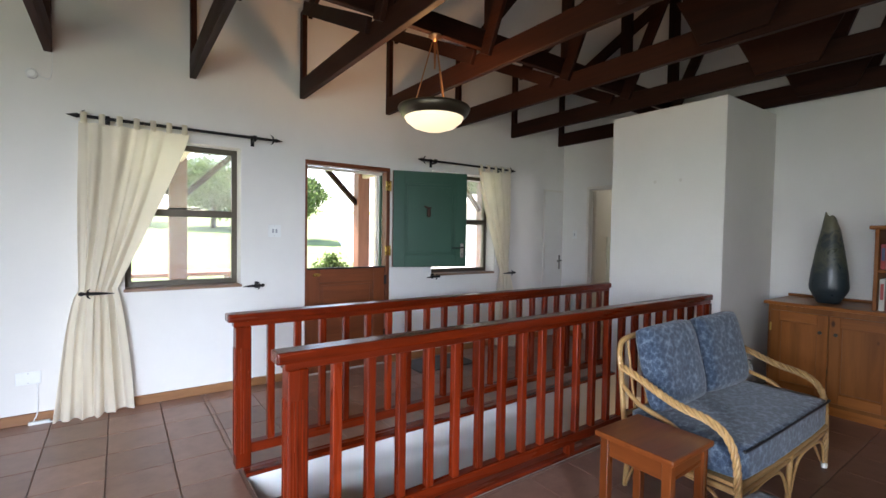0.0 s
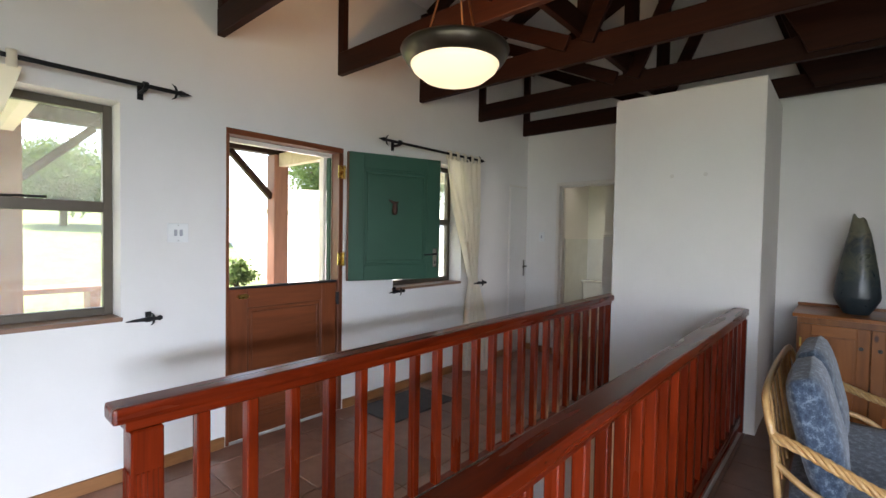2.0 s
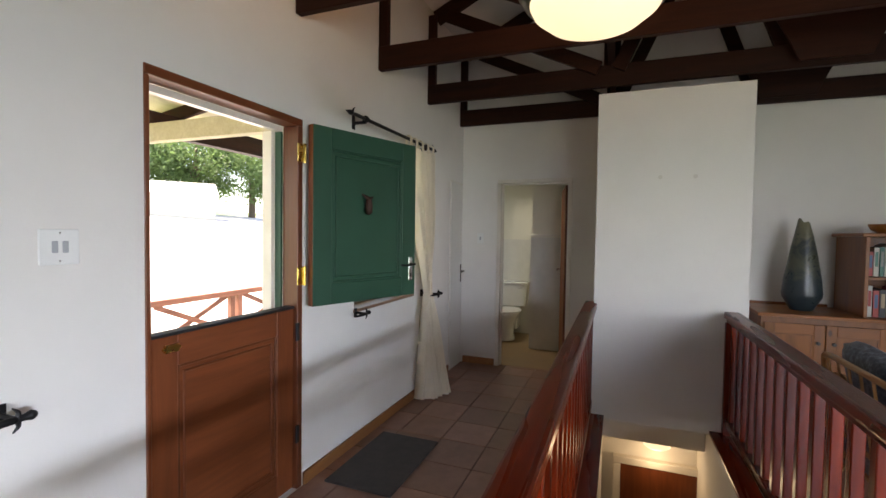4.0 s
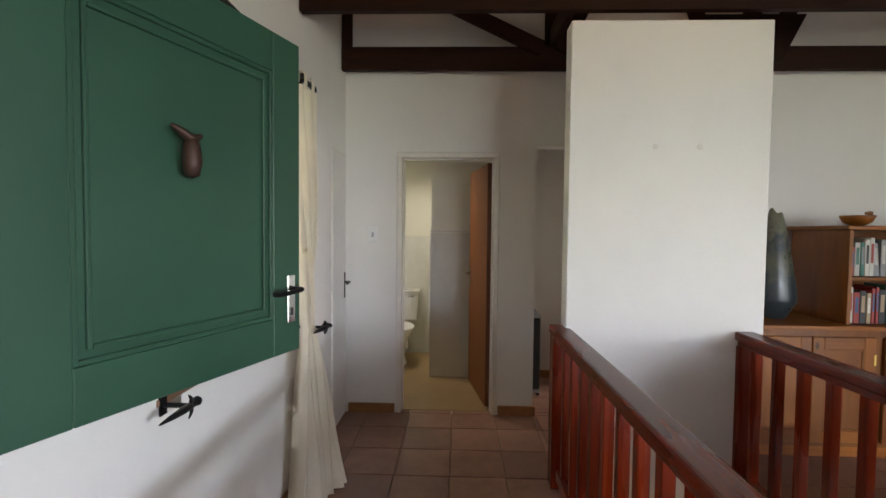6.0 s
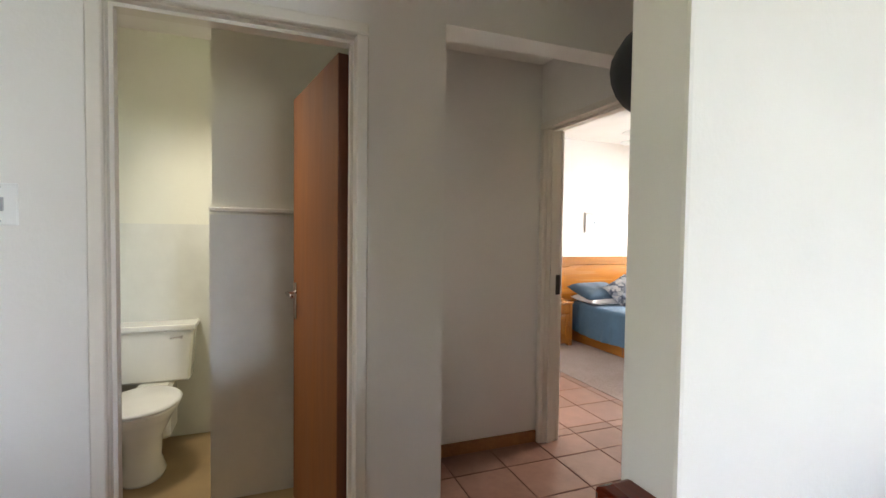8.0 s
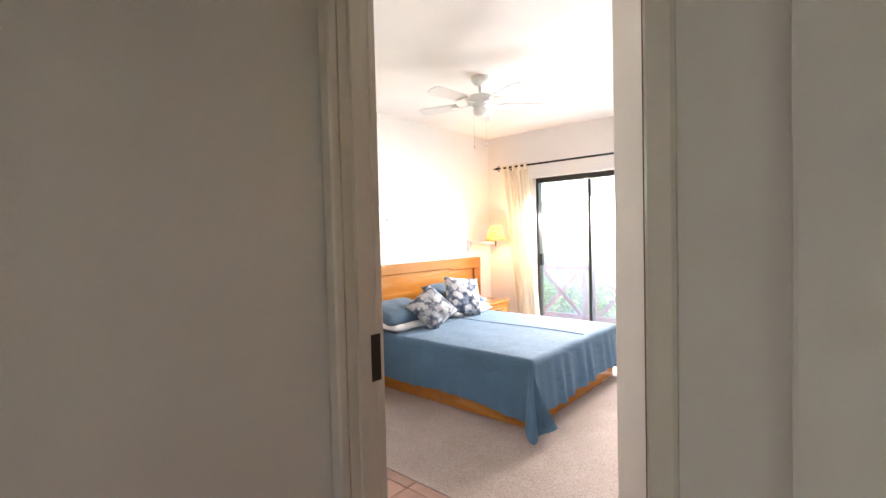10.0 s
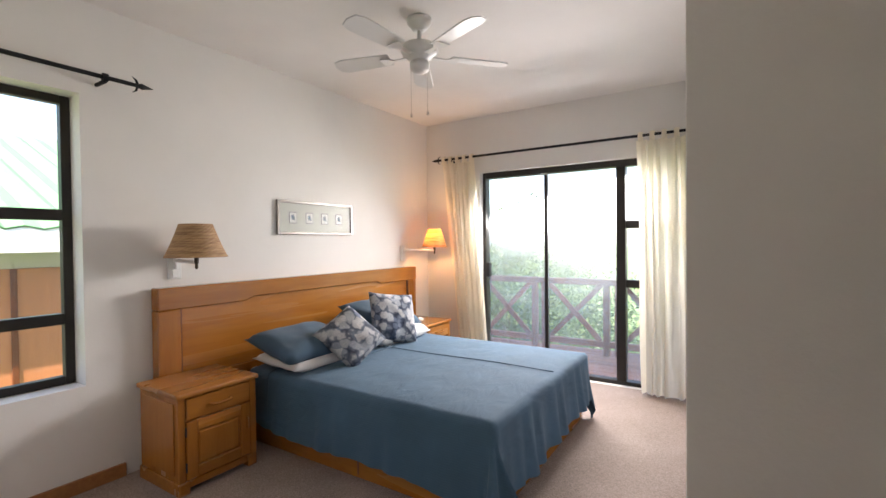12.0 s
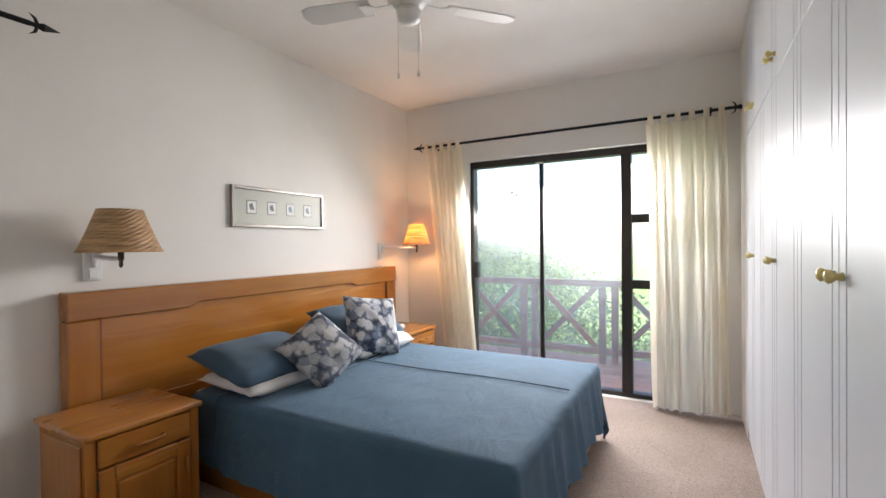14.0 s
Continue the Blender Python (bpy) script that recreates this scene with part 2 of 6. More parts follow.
CHROME = plain("chrome", (0.72, 0.72, 0.72), 0.2, 1.0, spread=0.05)
PICGLASS = glass_mat("picture_glass", (0.95, 0.96, 0.95), rough=0.45)
PANE = glass_mat("window_glass", (0.95, 0.97, 0.96))
# washed-out glare of the bright view is put into the glass as a veil
GLAREPANE = glass_mat("glare_veiled_glass", (0.93, 0.96, 0.96), veil=0.12)
CURTAIN = cloth("curtain_cotton", (0.90, 0.825, 0.69), 0.05, 500, 0.2, 3, 0.5)
RATTAN = wood("rattan_cane", (0.34, 0.17, 0.055), (0.58, 0.35, 0.14), "x", 0.4, 0.2, 40)
SOFA = motif("sofa_print", [(0.22, (0.011, 0.019, 0.038)), (0.40, (0.027, 0.046, 0.078)), (0.54, (0.054, 0.082, 0.124)), (0.68, (0.17, 0.22, 0.275))], 34, detail=0.62)
def ribbed(name, colour):
    """Cotton with a fine woven stripe that follows the cloth over the edge of a bed."""
    m, nt, b = nodes_of(name)
    v = coords(nt, vary=False)
    sep = nt.nodes.new("ShaderNodeSeparateXYZ")
    nt.links.new(v, sep.inputs[0])
    steps = []
    for kind, k in (("SUBTRACT", None), ("MULTIPLY", 2 * math.pi / 0.013), ("SINE", None)):
        q = nt.nodes.new("ShaderNodeMath")
        q.operation = kind
        if k:
            q.inputs[1].default_value = k
        if steps:
            nt.links.new(steps[-1].outputs[0], q.inputs[0])
        steps.append(q)
    nt.links.new(sep.outputs[1], steps[0].inputs[0]), nt.links.new(sep.outputs[2], steps[0].inputs[1])
    tone = ramp(nt, noise_tex(nt, v, 4, 4), [(0.3, tuple(c * 0.9 for c in colour)), (0.7, tuple(c * 1.1 for c in colour))])
    stripe = ramp(nt, steps[-1].outputs[0], [(0.0, (1, 1, 1)), (0.9, (0.90, 0.91, 0.92))])
    mx = nt.nodes.new("ShaderNodeMix")
    mx.data_type, mx.blend_type = "RGBA", "MULTIPLY"
    mx.inputs[0].default_value = 1.0
    nt.links.new(tone, mx.inputs[6]), nt.links.new(stripe, mx.inputs[7])
    nt.links.new(mx.outputs[2], b.inputs["Base Color"])
    b.inputs["Roughness"].default_value = 0.88
    b.inputs["Sheen Weight"].default_value = 0.05
    bump(nt, b, steps[-1].outputs[0], 0.12, 0.002)
    creases = node(nt, "ShaderNodeBump", Strength=0.55, Distance=0.02)
    nt.links.new(noise_tex(nt, coords(nt, (1, 0.45, 1), vary=False), 8, 5, 0.55, 1.0), creases.inputs["Height"])
    fine = b.inputs["Normal"].links[0].from_node
    nt.links.new(creases.outputs[0], fine.inputs["Normal"])
    return m


COVER = ribbed("bedspread", (0.054, 0.116, 0.176))
PILLOWB = cloth("pillow_blue", (0.036, 0.080, 0.124), 0.12, 350, 0.12, 5)
PILLOWW = cloth("pillow_white", (0.72, 0.69, 0.66), 0.05, 350, 0.2, 5)
def wicker_mat(name, dark, light, through_light):
    """Horizontal rows of split cane in uneven tones."""
    m, nt, b = nodes_of(name)
    rows = noise_tex(nt, coords(nt, (5, 5, 120)), 1.0, 4, 0.7)
    col = ramp(nt, rows, [(0.32, dark), (0.62, light)])
    nt.links.new(col, b.inputs["Base Color"])
    b.inputs["Roughness"].default_value = 0.6
    bump(nt, b, rows, 0.5, 0.003)
    if through_light:
        t = nt.nodes.new("ShaderNodeBsdfTranslucent")
        nt.links.new(col, t.inputs[0])
        mx = nt.nodes.new("ShaderNodeMixShader")
        mx.inputs[0].default_value = through_light
        nt.links.new(b.outputs[0], mx.inputs[1]), nt.links.new(t.outputs[0], mx.inputs[2])
        nt.links.new(mx.outputs[0], nt.nodes["Material Output"].inputs[0])
    return m


WICKER = wicker_mat("wicker_shade", (0.17, 0.075, 0.03), (0.50, 0.30, 0.14), 0.0)
PORCELAIN = plain("porcelain", (0.80, 0.79, 0.72), 0.12, spread=0.02, coat=0.5)
PLASTIC = plain("white_plastic", (0.76, 0.76, 0.74), 0.35, spread=0.03)
# bluish tint of the reflected window is mixed into this white enamel's base colour
WARDROBE = plain("wardrobe_enamel", (0.58, 0.605, 0.645), 0.36, spread=0.03, strength=0.0, coat=0.0)
FRAMEP = plain("frame_paint", (0.72, 0.67, 0.60), 0.35, spread=0.04, coat=0.2)
KNOB = plain("cream_knob", (0.72, 0.58, 0.22), 0.2, spread=0.05, coat=0.5)
BLACK = plain("black_matt", (0.012, 0.012, 0.014), 0.65)
RUBBER = cloth("door_mat", (0.035, 0.028, 0.024), 0.3, 200, 0.1, 20)
BOWLGLASS = glow("lamp_glass", (1.0, 0.88, 0.58), 0.18)
LOWGLASS = glow("dome_glass", (1.0, 0.86, 0.55), 0.2)
# lit copy of WICKER, with some of the bulb's glow put into paler tones
SHADELIT = wicker_mat("lit_wicker", (0.30, 0.15, 0.06), (0.80, 0.60, 0.36), 0.5)
BULB = glow("bulb", (1.0, 0.75, 0.4), 3.0)
DECKW = wood("red_deck_timber", (0.20, 0.075, 0.05), (0.36, 0.16, 0.11), "x", 0.6)
POSTW = wood("porch_post_timber", (0.14, 0.060, 0.038), (0.25, 0.112, 0.075), "z", 0.6)
GRASS = plain("lawn", (0.15, 0.22, 0.07), 0.95, spread=0.3, scale=0.8, strength=0.6, fine=30)
PAVE = plain("pale_paving", (0.62, 0.58, 0.52), 0.9, scale=2)
BOARDS = wood("pale_porch_boards", (0.42, 0.36, 0.26), (0.58, 0.52, 0.40), "x", 0.7)
ROCKER = plain("grey_rocker", (0.36, 0.37, 0.39), 0.4, spread=0.05)
BARK = plain("bark", (0.11, 0.08, 0.055), 0.95, spread=0.4, strength=0.6, fine=25)
LEAF = cloth("leaf", (0.11, 0.18, 0.06), 0.4, 60, 0.0, 1.5, 0.5, 0.55)
SILLT = plain("brown_sill_tile", (0.22, 0.12, 0.075), 0.4)
ROOFG = plain("green_roof_sheet", (0.12, 0.27, 0.13), 0.5, spread=0.1)
CREAM = plaster("cream_render", (0.66, 0.60, 0.48))
ORANGEW = wood("orange_door", (0.34, 0.12, 0.05), (0.50, 0.20, 0.09), "z", 0.5)


def vase_mat():
    m, nt, b = nodes_of("vase_glaze")
    tc = nt.nodes.new("ShaderNodeTexCoord")
    sep = nt.nodes.new("ShaderNodeSeparateXYZ")
    nt.links.new(tc.outputs["Object"], sep.inputs[0])
    n = noise_tex(nt, tc.outputs["Object"], 9, 6, 0.6, 1.5)
    ad = nt.nodes.new("ShaderNodeMath")
    ad.operation = "MULTIPLY_ADD"
    ad.inputs[1].default_value = 0.5
    nt.links.new(n, ad.inputs[0])
    nt.links.new(sep.outputs[2], ad.inputs[2])
    col = ramp(nt, ad.outputs[0], [(0.25, (0.016, 0.024, 0.029)), (0.50, (0.026, 0.038, 0.044)), (0.64, (0.085, 0.09, 0.062)), (0.76, (0.03, 0.04, 0.045)), (0.86, (0.12, 0.115, 0.08)), (0.98, (0.16, 0.15, 0.10))])
    nt.links.new(col, b.inputs["Base Color"])
    rough_from(nt, b, n, 0.15, 0.5)
    bump(nt, b, n, 0.3, 0.006)
    return m


VASE = vase_mat()


def shell_mat():
    """Printed cloth: packed pale shells, each ribbed and ringed with dark blue."""
    m, nt, b = nodes_of("shell_print")
    v = coords(nt)
    cell = node(nt, "ShaderNodeTexVoronoi", Scale=17.0, Randomness=1.0)
    wob = node(nt, "ShaderNodeTexNoise", Scale=16.0, Detail=2.0)
    nt.links.new(v, wob.inputs["Vector"])
    shift = nt.nodes.new("ShaderNodeVectorMath")
    shift.operation = "MULTIPLY_ADD"
    shift.inputs[1].default_value = (0.07, 0.07, 0.07)
    nt.links.new(wob.outputs["Color"], shift.inputs[0]), nt.links.new(v, shift.inputs[2])
    nt.links.new(shift.outputs[0], cell.inputs["Vector"])
    tone = ramp(nt, cell.outputs["Color"], [(0.2, (0.16, 0.20, 0.27)), (0.38, (0.42, 0.43, 0.44)), (0.7, (0.60, 0.58, 0.56))])
    rib = nt.nodes.new("ShaderNodeMath")
    rib.operation, rib.inputs[1].default_value = "SINE", 0.0
    mul = nt.nodes.new("ShaderNodeMath")
    mul.operation, mul.inputs[1].default_value = "MULTIPLY", 60.0
    nt.links.new(cell.outputs["Distance"], mul.inputs[0]), nt.links.new(mul.outputs[0], rib.inputs[0])
    ribs = ramp(nt, rib.outputs[0], [(0.0, (0.68, 0.70, 0.74)), (0.8, (1, 1, 1))])
    ring = ramp(nt, cell.outputs["Distance"], [(0.50, (1, 1, 1)), (0.62, (0.36, 0.40, 0.47)), (0.82, (0.12, 0.15, 0.21))])
    out = tone
    for other in (ribs, ring):
        mx = nt.nodes.new("ShaderNodeMix")
        mx.data_type, mx.blend_type = "RGBA", "MULTIPLY"
        mx.inputs[0].default_value = 1.0
        nt.links.new(out, mx.inputs[6]), nt.links.new(other, mx.inputs[7])
        out = mx.outputs[2]
    nt.links.new(out, b.inputs["Base Color"])
    b.inputs["Roughness"].default_value = 0.9
    bump(nt, b, noise_tex(nt, v, 400, 2), 0.25, 0.002)
    return m


def carpet_mat():
    m, nt, b = nodes_of("loop_carpet")
    v = coords(nt, vary=False)
    f = noise_tex(nt, v, 150, 3, 0.7)
    a = noise_tex(nt, v, 2.2, 4)
    base = ramp(nt, a, [(0.3, (0.33, 0.26, 0.225)), (0.7, (0.41, 0.33, 0.29))])
    spot = ramp(nt, f, [(0.32, (0.55, 0.53, 0.52)), (0.68, (1.25, 1.22, 1.2))])
    mx = nt.nodes.new("ShaderNodeMix")
    mx.data_type, mx.blend_type = "RGBA", "MULTIPLY"
    mx.inputs[0].default_value = 1.0
    nt.links.new(base, mx.inputs[6]), nt.links.new(spot, mx.inputs[7])
    nt.links.new(mx.outputs[2], b.inputs["Base Color"])
    b.inputs["Roughness"].default_value = 0.95
    bump(nt, b, f, 0.6, 0.006)
    return m


SHELLS, CARPET = shell_mat(), carpet_mat()
WCFLOOR = plain("ochre_floor", (0.30, 0.20, 0.10), 0.35, spread=0.12, scale=5)

# ---- mesh helpers ----


def boxm(bm, x0, x1, y0, y1, z0, z1):
    vs = [bm.verts.new(p) for p in ((x0, y0, z0), (x1, y0, z0), (x1, y1, z0), (x0, y1, z0), (x0, y0, z1), (x1, y0, z1), (x1, y1, z1), (x0, y1, z1))]
    for f in ((3, 2, 1, 0), (4, 5, 6, 7), (0, 1, 5, 4), (1, 2, 6, 5), (2, 3, 7, 6), (3, 0, 4, 7)):
        bm.faces.new([vs[i] for i in f])
    return vs


def box(x0, x1, y0, y1, z0, z1, bevel=0.0, seg=1):
    bm = bmesh.new()
    boxm(bm, x0, x1, y0, y1, z0, z1)
    if bevel:
        bmesh.ops.bevel(bm, geom=bm.edges[:], offset=bevel, segments=seg, affect="EDGES", profile=0.6)
    return bm


def prism(poly, axis, a, b, bevel=0.0):
    """A flat outline pushed along an axis: points are (y, z) for x, (x, z) for y, (x, y) for z."""
    bm = bmesh.new()
    put = {"x": lambda p, t: (t, p[0], p[1]), "y": lambda p, t: (p[0], t, p[1]), "z": lambda p, t: (p[0], p[1], t)}[axis]
    lo = [bm.verts.new(put(p, a)) for p in poly]
    hi = [bm.verts.new(put(p, b)) for p in poly]
    n = len(poly)
    bm.faces.new(lo), bm.faces.new(hi[::-1])
    for i in range(n):
        bm.faces.new((lo[i], hi[i], hi[(i + 1) % n], lo[(i + 1) % n]))
    bmesh.ops.recalc_face_normals(bm, faces=bm.faces[:])
    if bevel:
        bmesh.ops.bevel(bm, geom=bm.edges[:], offset=bevel, segments=1, affect="EDGES")
    return bm


def lathe(profile, seg=32, squash=1.0):
    bm = bmesh.new()
    rings = []
    for r, z in profile:
        rings.append([bm.verts.new((max(r, 1e-4) * math.cos(2 * math.pi * k / seg), squash * max(r, 1e-4) * math.sin(2 * math.pi * k / seg), z)) for k in range(seg)])
    for a, b in zip(rings, rings[1:]):
        for k in range(seg):
            bm.faces.new((a[k], a[(k + 1) % seg], b[(k + 1) % seg], b[k]))
    for ring in (rings[0], rings[-1]):
        bm.faces.new(ring)
    bmesh.ops.recalc_face_normals(bm, faces=bm.faces[:])
    return bm


def tube(points, r, seg=10, bm=None, smooth=0):
    """A round bar along points; r is a radius or one radius per point."""
    pts = [Vector(p) for p in points]
    if smooth and len(pts) > 2:
        out = []
        for i in range(len(pts) - 1):
            p0, p1, p2, p3 = pts[max(i - 1, 0)], pts[i], pts[i + 1], pts[min(i + 2, len(pts) - 1)]
            for k in range(smooth):
                t = k / smooth
                out.append(0.5 * (2 * p1 + (p2 - p0) * t + (2 * p0 - 5 * p1 + 4 * p2 - p3) * t * t + (3 * p1 - p0 - 3 * p2 + p3) * t ** 3))
        pts = out + [pts[-1]]
    bm = bm or bmesh.new()
    rs = r if isinstance(r, (list, tuple)) else [r] * len(pts)
    if len(rs) != len(pts):
        rs = [float(c) for c in np.interp(np.linspace(0, 1, len(pts)), np.linspace(0, 1, len(rs)), rs)]
    rings, up = [], Vector((0, 0, 1))
    for i, p in enumerate(pts):
        d = (pts[min(i + 1, len(pts) - 1)] - pts[max(i - 1, 0)]).normalized()
        if abs(d.dot(up)) > 0.95:
            up = Vector((1, 0, 0)) if abs(d.x) < 0.9 else Vector((0, 1, 0))
        s = d.cross(up).normalized()
        up = s.cross(d).normalized()
        rings.append([bm.verts.new(p + rs[i] * (math.cos(2 * math.pi * k / seg) * s + math.sin(2 * math.pi * k / seg) * up)) for k in range(seg)])
    for a, b in zip(rings, rings[1:]):
        for k in range(seg):
            bm.faces.new((a[k], a[(k + 1) % seg], b[(k + 1) % seg], b[k]))
    bm.faces.new(rings[0][::-1]), bm.faces.new(rings[-1])
    return bm


def joined(*bms):
    out = bmesh.new()
    for b in bms:
        tmp = bpy.data.meshes.new("tmp")
        b.to_mesh(tmp)
        b.free()
        out.from_mesh(tmp)
        bpy.data.meshes.remove(tmp)
    return out


def moved(bm, m):
    bm.transform(m)
    return bm


def part(name, bm, material, parent=None, label="", smooth=False, m=None):
    data = bpy.data.meshes.new(name)
    bm.normal_update()
    bm.to_mesh(data)
    bm.free()
    if smooth:
        data.shade_smooth()
    data.materials.append(material)
    ob = new(name, data)
    if parent:
        ob.parent = parent
    if m is not None:
        ob.matrix_basis = m
    return tagged(ob, label)


def thing(name, m, label, category, group=""):
    ob = new(name)
    ob.empty_display_size = 0.1
    ob.matrix_basis = m
    return tagged(ob, label, category, group)


def setting(name, bm, material, label, category=""):
    return tagged(part(name, bm, material), label, category or name.split("_")[0], kind="structure")


def pierced(axis, a0, a1, u0, u1, z0, z1, holes):
    """A wall slab with through openings. axis y: slab between y a0 and a1, along x from u0 to u1; holes are (u0, u1, z0, z1)."""
    bm = bmesh.new()

    def add(p, q, r, s):
        if q - p > 1e-4 and s - r > 1e-4:
            boxm(bm, p, q, a0, a1, r, s) if axis == "y" else boxm(bm, a0, a1, p, q, r, s)
    u = u0
    for h0, h1, v0, v1 in sorted(holes):
        add(u, h0, z0, z1), add(h0, h1, z0, v0), add(h0, h1, v1, z1)
        u = h1
    add(u, u1, z0, z1)
    bmesh.ops.remove_doubles(bm, verts=bm.verts[:], dist=1e-5)
    return bm

# ---- structure ----
NORTH, SOUTH, WEST, RIDGE = 4.2, -3.2, -3.5, 1.2
EAVE, APEX = 3.55, 5.0
rise = (APEX - EAVE) / (NORTH - RIDGE)
EAVE_S = APEX - rise * (RIDGE - SOUTH)
setting("wall_north", pierced("y", NORTH, NORTH + 0.22, WEST - 0.22, 7.28, -0.2, 3.9, [(0.07, 0.915, 0.93, 2.13), (1.49, 2.41, -0.001, 2.10), (2.96, 3.92, 0.94, 2.13), (6.00, 6.65, 2.22, 2.58)]), WHITE, "white plastered wall with windows and a stable door", "wall")
setting("wall_south", pierced("y", SOUTH - 0.22, SOUTH, WEST - 0.22, 5.23, -0.2, 3.0, [(-3.1, -0.5, 0.05, 2.1)]), WHITE, "white plastered wall with glazed doors", "wall")
setting("wall_west", pierced("x", WEST - 0.22, WEST, SOUTH, NORTH, -0.2, 5.2, [(-2.1, 0.9, 0.05, 2.1)]), WHITE, "white plastered gable wall", "wall")
setting("wall_east", pierced("x", 5.23, 5.36, SOUTH - 0.2, NORTH, -0.15, 5.2, [(1.66, 2.70, -0.01, 2.125), (2.985, 3.79, -0.01, 2.075)]), WHITE, "white plastered gable wall with a passage opening", "wall")
setting("wall_stair_panel", box(4.18, 4.305, 1.62, 2.70, -0.02, 2.61, 0.008, 2), WHITE, "white plastered partition at the stair head", "wall")
setting("wall_stair_side", box(4.305, 5.23, 1.622, 1.70, -0.15, 2.61, 0.006, 2), WHITE, "white plastered partition beside the cabinet", "wall")
setting("wall_bedroom_north", pierced("y", 1.525, 1.66, 5.36, 8.8, 0, 2.7, [(5.36, 6.195, 0, 2.075)]), WHITE, "white plastered bedroom wall with a doorway", "wall")
setting("wall_recess", box(6.2, 6.31, 1.66, 2.70, 0, 2.7), WHITE, "white plastered wall of the passage recess", "wall")
setting("wall_wc_south", box(5.36, 7.06, 2.70, 2.81, 0, 2.7), WCWALL, "cream plastered toilet wall", "wall")
setting("wall_wc_east", box(7.06, 7.17, 2.70, 4.2, 0, 2.7), WCWALL, "cream plastered toilet wall", "wall")
setting("wall_wc_partition", joined(box(6.17, 6.28, 2.81, 3.57, 1.475, 2.65), box(6.17, 6.28, 2.81, 3.57, 1.44, 1.465)), WCWALL, "pale plastered partition in the toilet", "wall")
for nm, bx in (("wall_tiling_1", box(6.15, 6.28, 2.81, 3.58, 0, 1.44)), ("wall_tiling_2", box(7.045, 7.06, 2.81, 4.2, 0, 1.40)), ("wall_tiling_3", box(6.28, 7.045, 4.185, 4.2, 0, 1.40))):
    setting(nm, bx, WCTILE, "pale glazed tiling half way up the toilet wall", "tile")
setting("trim_wc_ledge", box(6.147, 6.285, 2.81, 3.583, 1.455, 1.4765, 0.003), PORCELAIN, "white tiled ledge", "trim")
setting("wall_bedroom_east", pierced("x", 8.8, 9.02, -3.0, 1.66, -0.2, 2.9, [(0.50, 1.38, 0.57, 2.15)]), WHITE, "white plastered bedroom wall with a window", "wall")
setting("wall_bedroom_south", pierced("y", -3.0, -2.78, 5.36, 8.8, -0.2, 2.9, [(6.03, 8.12, 0.0, 2.06)]), WHITE, "white plastered bedroom wall with a glazed sliding door", "wall")

slope = [(NORTH + 0.2, EAVE - 0.1), (RIDGE, APEX), (SOUTH - 0.2, EAVE_S - 0.1), (SOUTH - 0.2, EAVE_S + 0.02), (RIDGE, APEX + 0.13), (NORTH + 0.2, EAVE + 0.02)]
setting("ceiling_living", prism(slope, "x", WEST - 0.2, 5.3), CEIL, "white boarded ceiling sloping up to the ridge", "ceiling")
setting("ceiling_bedroom", box(5.36, 8.8, -2.78, 1.525, 2.65, 2.75), CEIL, "white bedroom ceiling", "ceiling")
setting("ceiling_passage", box(5.36, 6.2, 1.66, 2.70, 2.45, 2.55), CEIL, "white passage ceiling", "ceiling")
setting("ceiling_wc", box(5.36, 7.06, 2.81, 4.2, 2.62, 2.72), CEIL, "white toilet ceiling", "ceiling")
setting("ceiling_lower", joined(box(4.29, 4.45, 1.83, 2.62, -0.058, -0.0505), box(4.45, 4.8, 1.83, 2.62, -0.27, -0.0505)), CEIL, "white ceiling of the lower landing", "ceiling")

# stairwell with its steps and lower landing
WX0, WX1, WY0, WY1 = 0.62, 4.18, 1.83, 2.62
floor = setting("floor", joined(box(WEST, WX0, SOUTH, NORTH, -0.14, -0.008), box(WX0, 5.23, SOUTH, 1.70, -0.14, -0.008), box(WX0, 5.23, 2.70, NORTH, -0.14, -0.008), box(5.23, 6.2, 1.66, 2.70, -0.14, -0.008), box(4.29, 4.9, 1.70, 2.70, -0.05, -0.008), box(4.9, 5.23, 1.70, 2.70, -0.14, -0.008), box(5.36, 8.8, 0.60, 1.66, -0.14, -0.008)), GROUT, "terracotta tiled floor with dark joints", "floor")
setting("floor_wc", box(5.30, 7.06, 2.70, NORTH, -0.14, -0.002), WCFLOOR, "ochre-brown toilet floor", "floor")
setting("floor_carpet", box(5.36, 8.8, -2.78, 0.60, -0.14, 0.004), CARPET, "beige-mauve fitted carpet", "carpet")
setting("wall_well_north", box(WX0, 4.8, WY1, 2.70, -2.6, -0.012), WHITE, "white plastered stairwell side", "wall")
setting("wall_well_south", box(WX0, 4.8, 1.70, WY0, -2.6, -0.012), WHITE, "white plastered stairwell side", "wall")
setting("wall_well_end", box(4.8, 4.9, 1.70, 2.70, -2.6, -0.052), WHITE, "white wall of the lower landing", "wall")
setting("wall_well_head", box(WX0 - 0.1, WX0, 1.70, 2.70, -2.6, -0.142), WHITE, "white wall under the stair head", "wall")
setting("floor_lower", box(3.8, 4.8, WY0, WY1, -2.7, -2.6), GROUT, "dark tiled lower landing", "floor")
stairs = thing("staircase", pose(WX0, 2.225, -2.6), "mahogany-stained straight flight of stairs going down", "staircase")
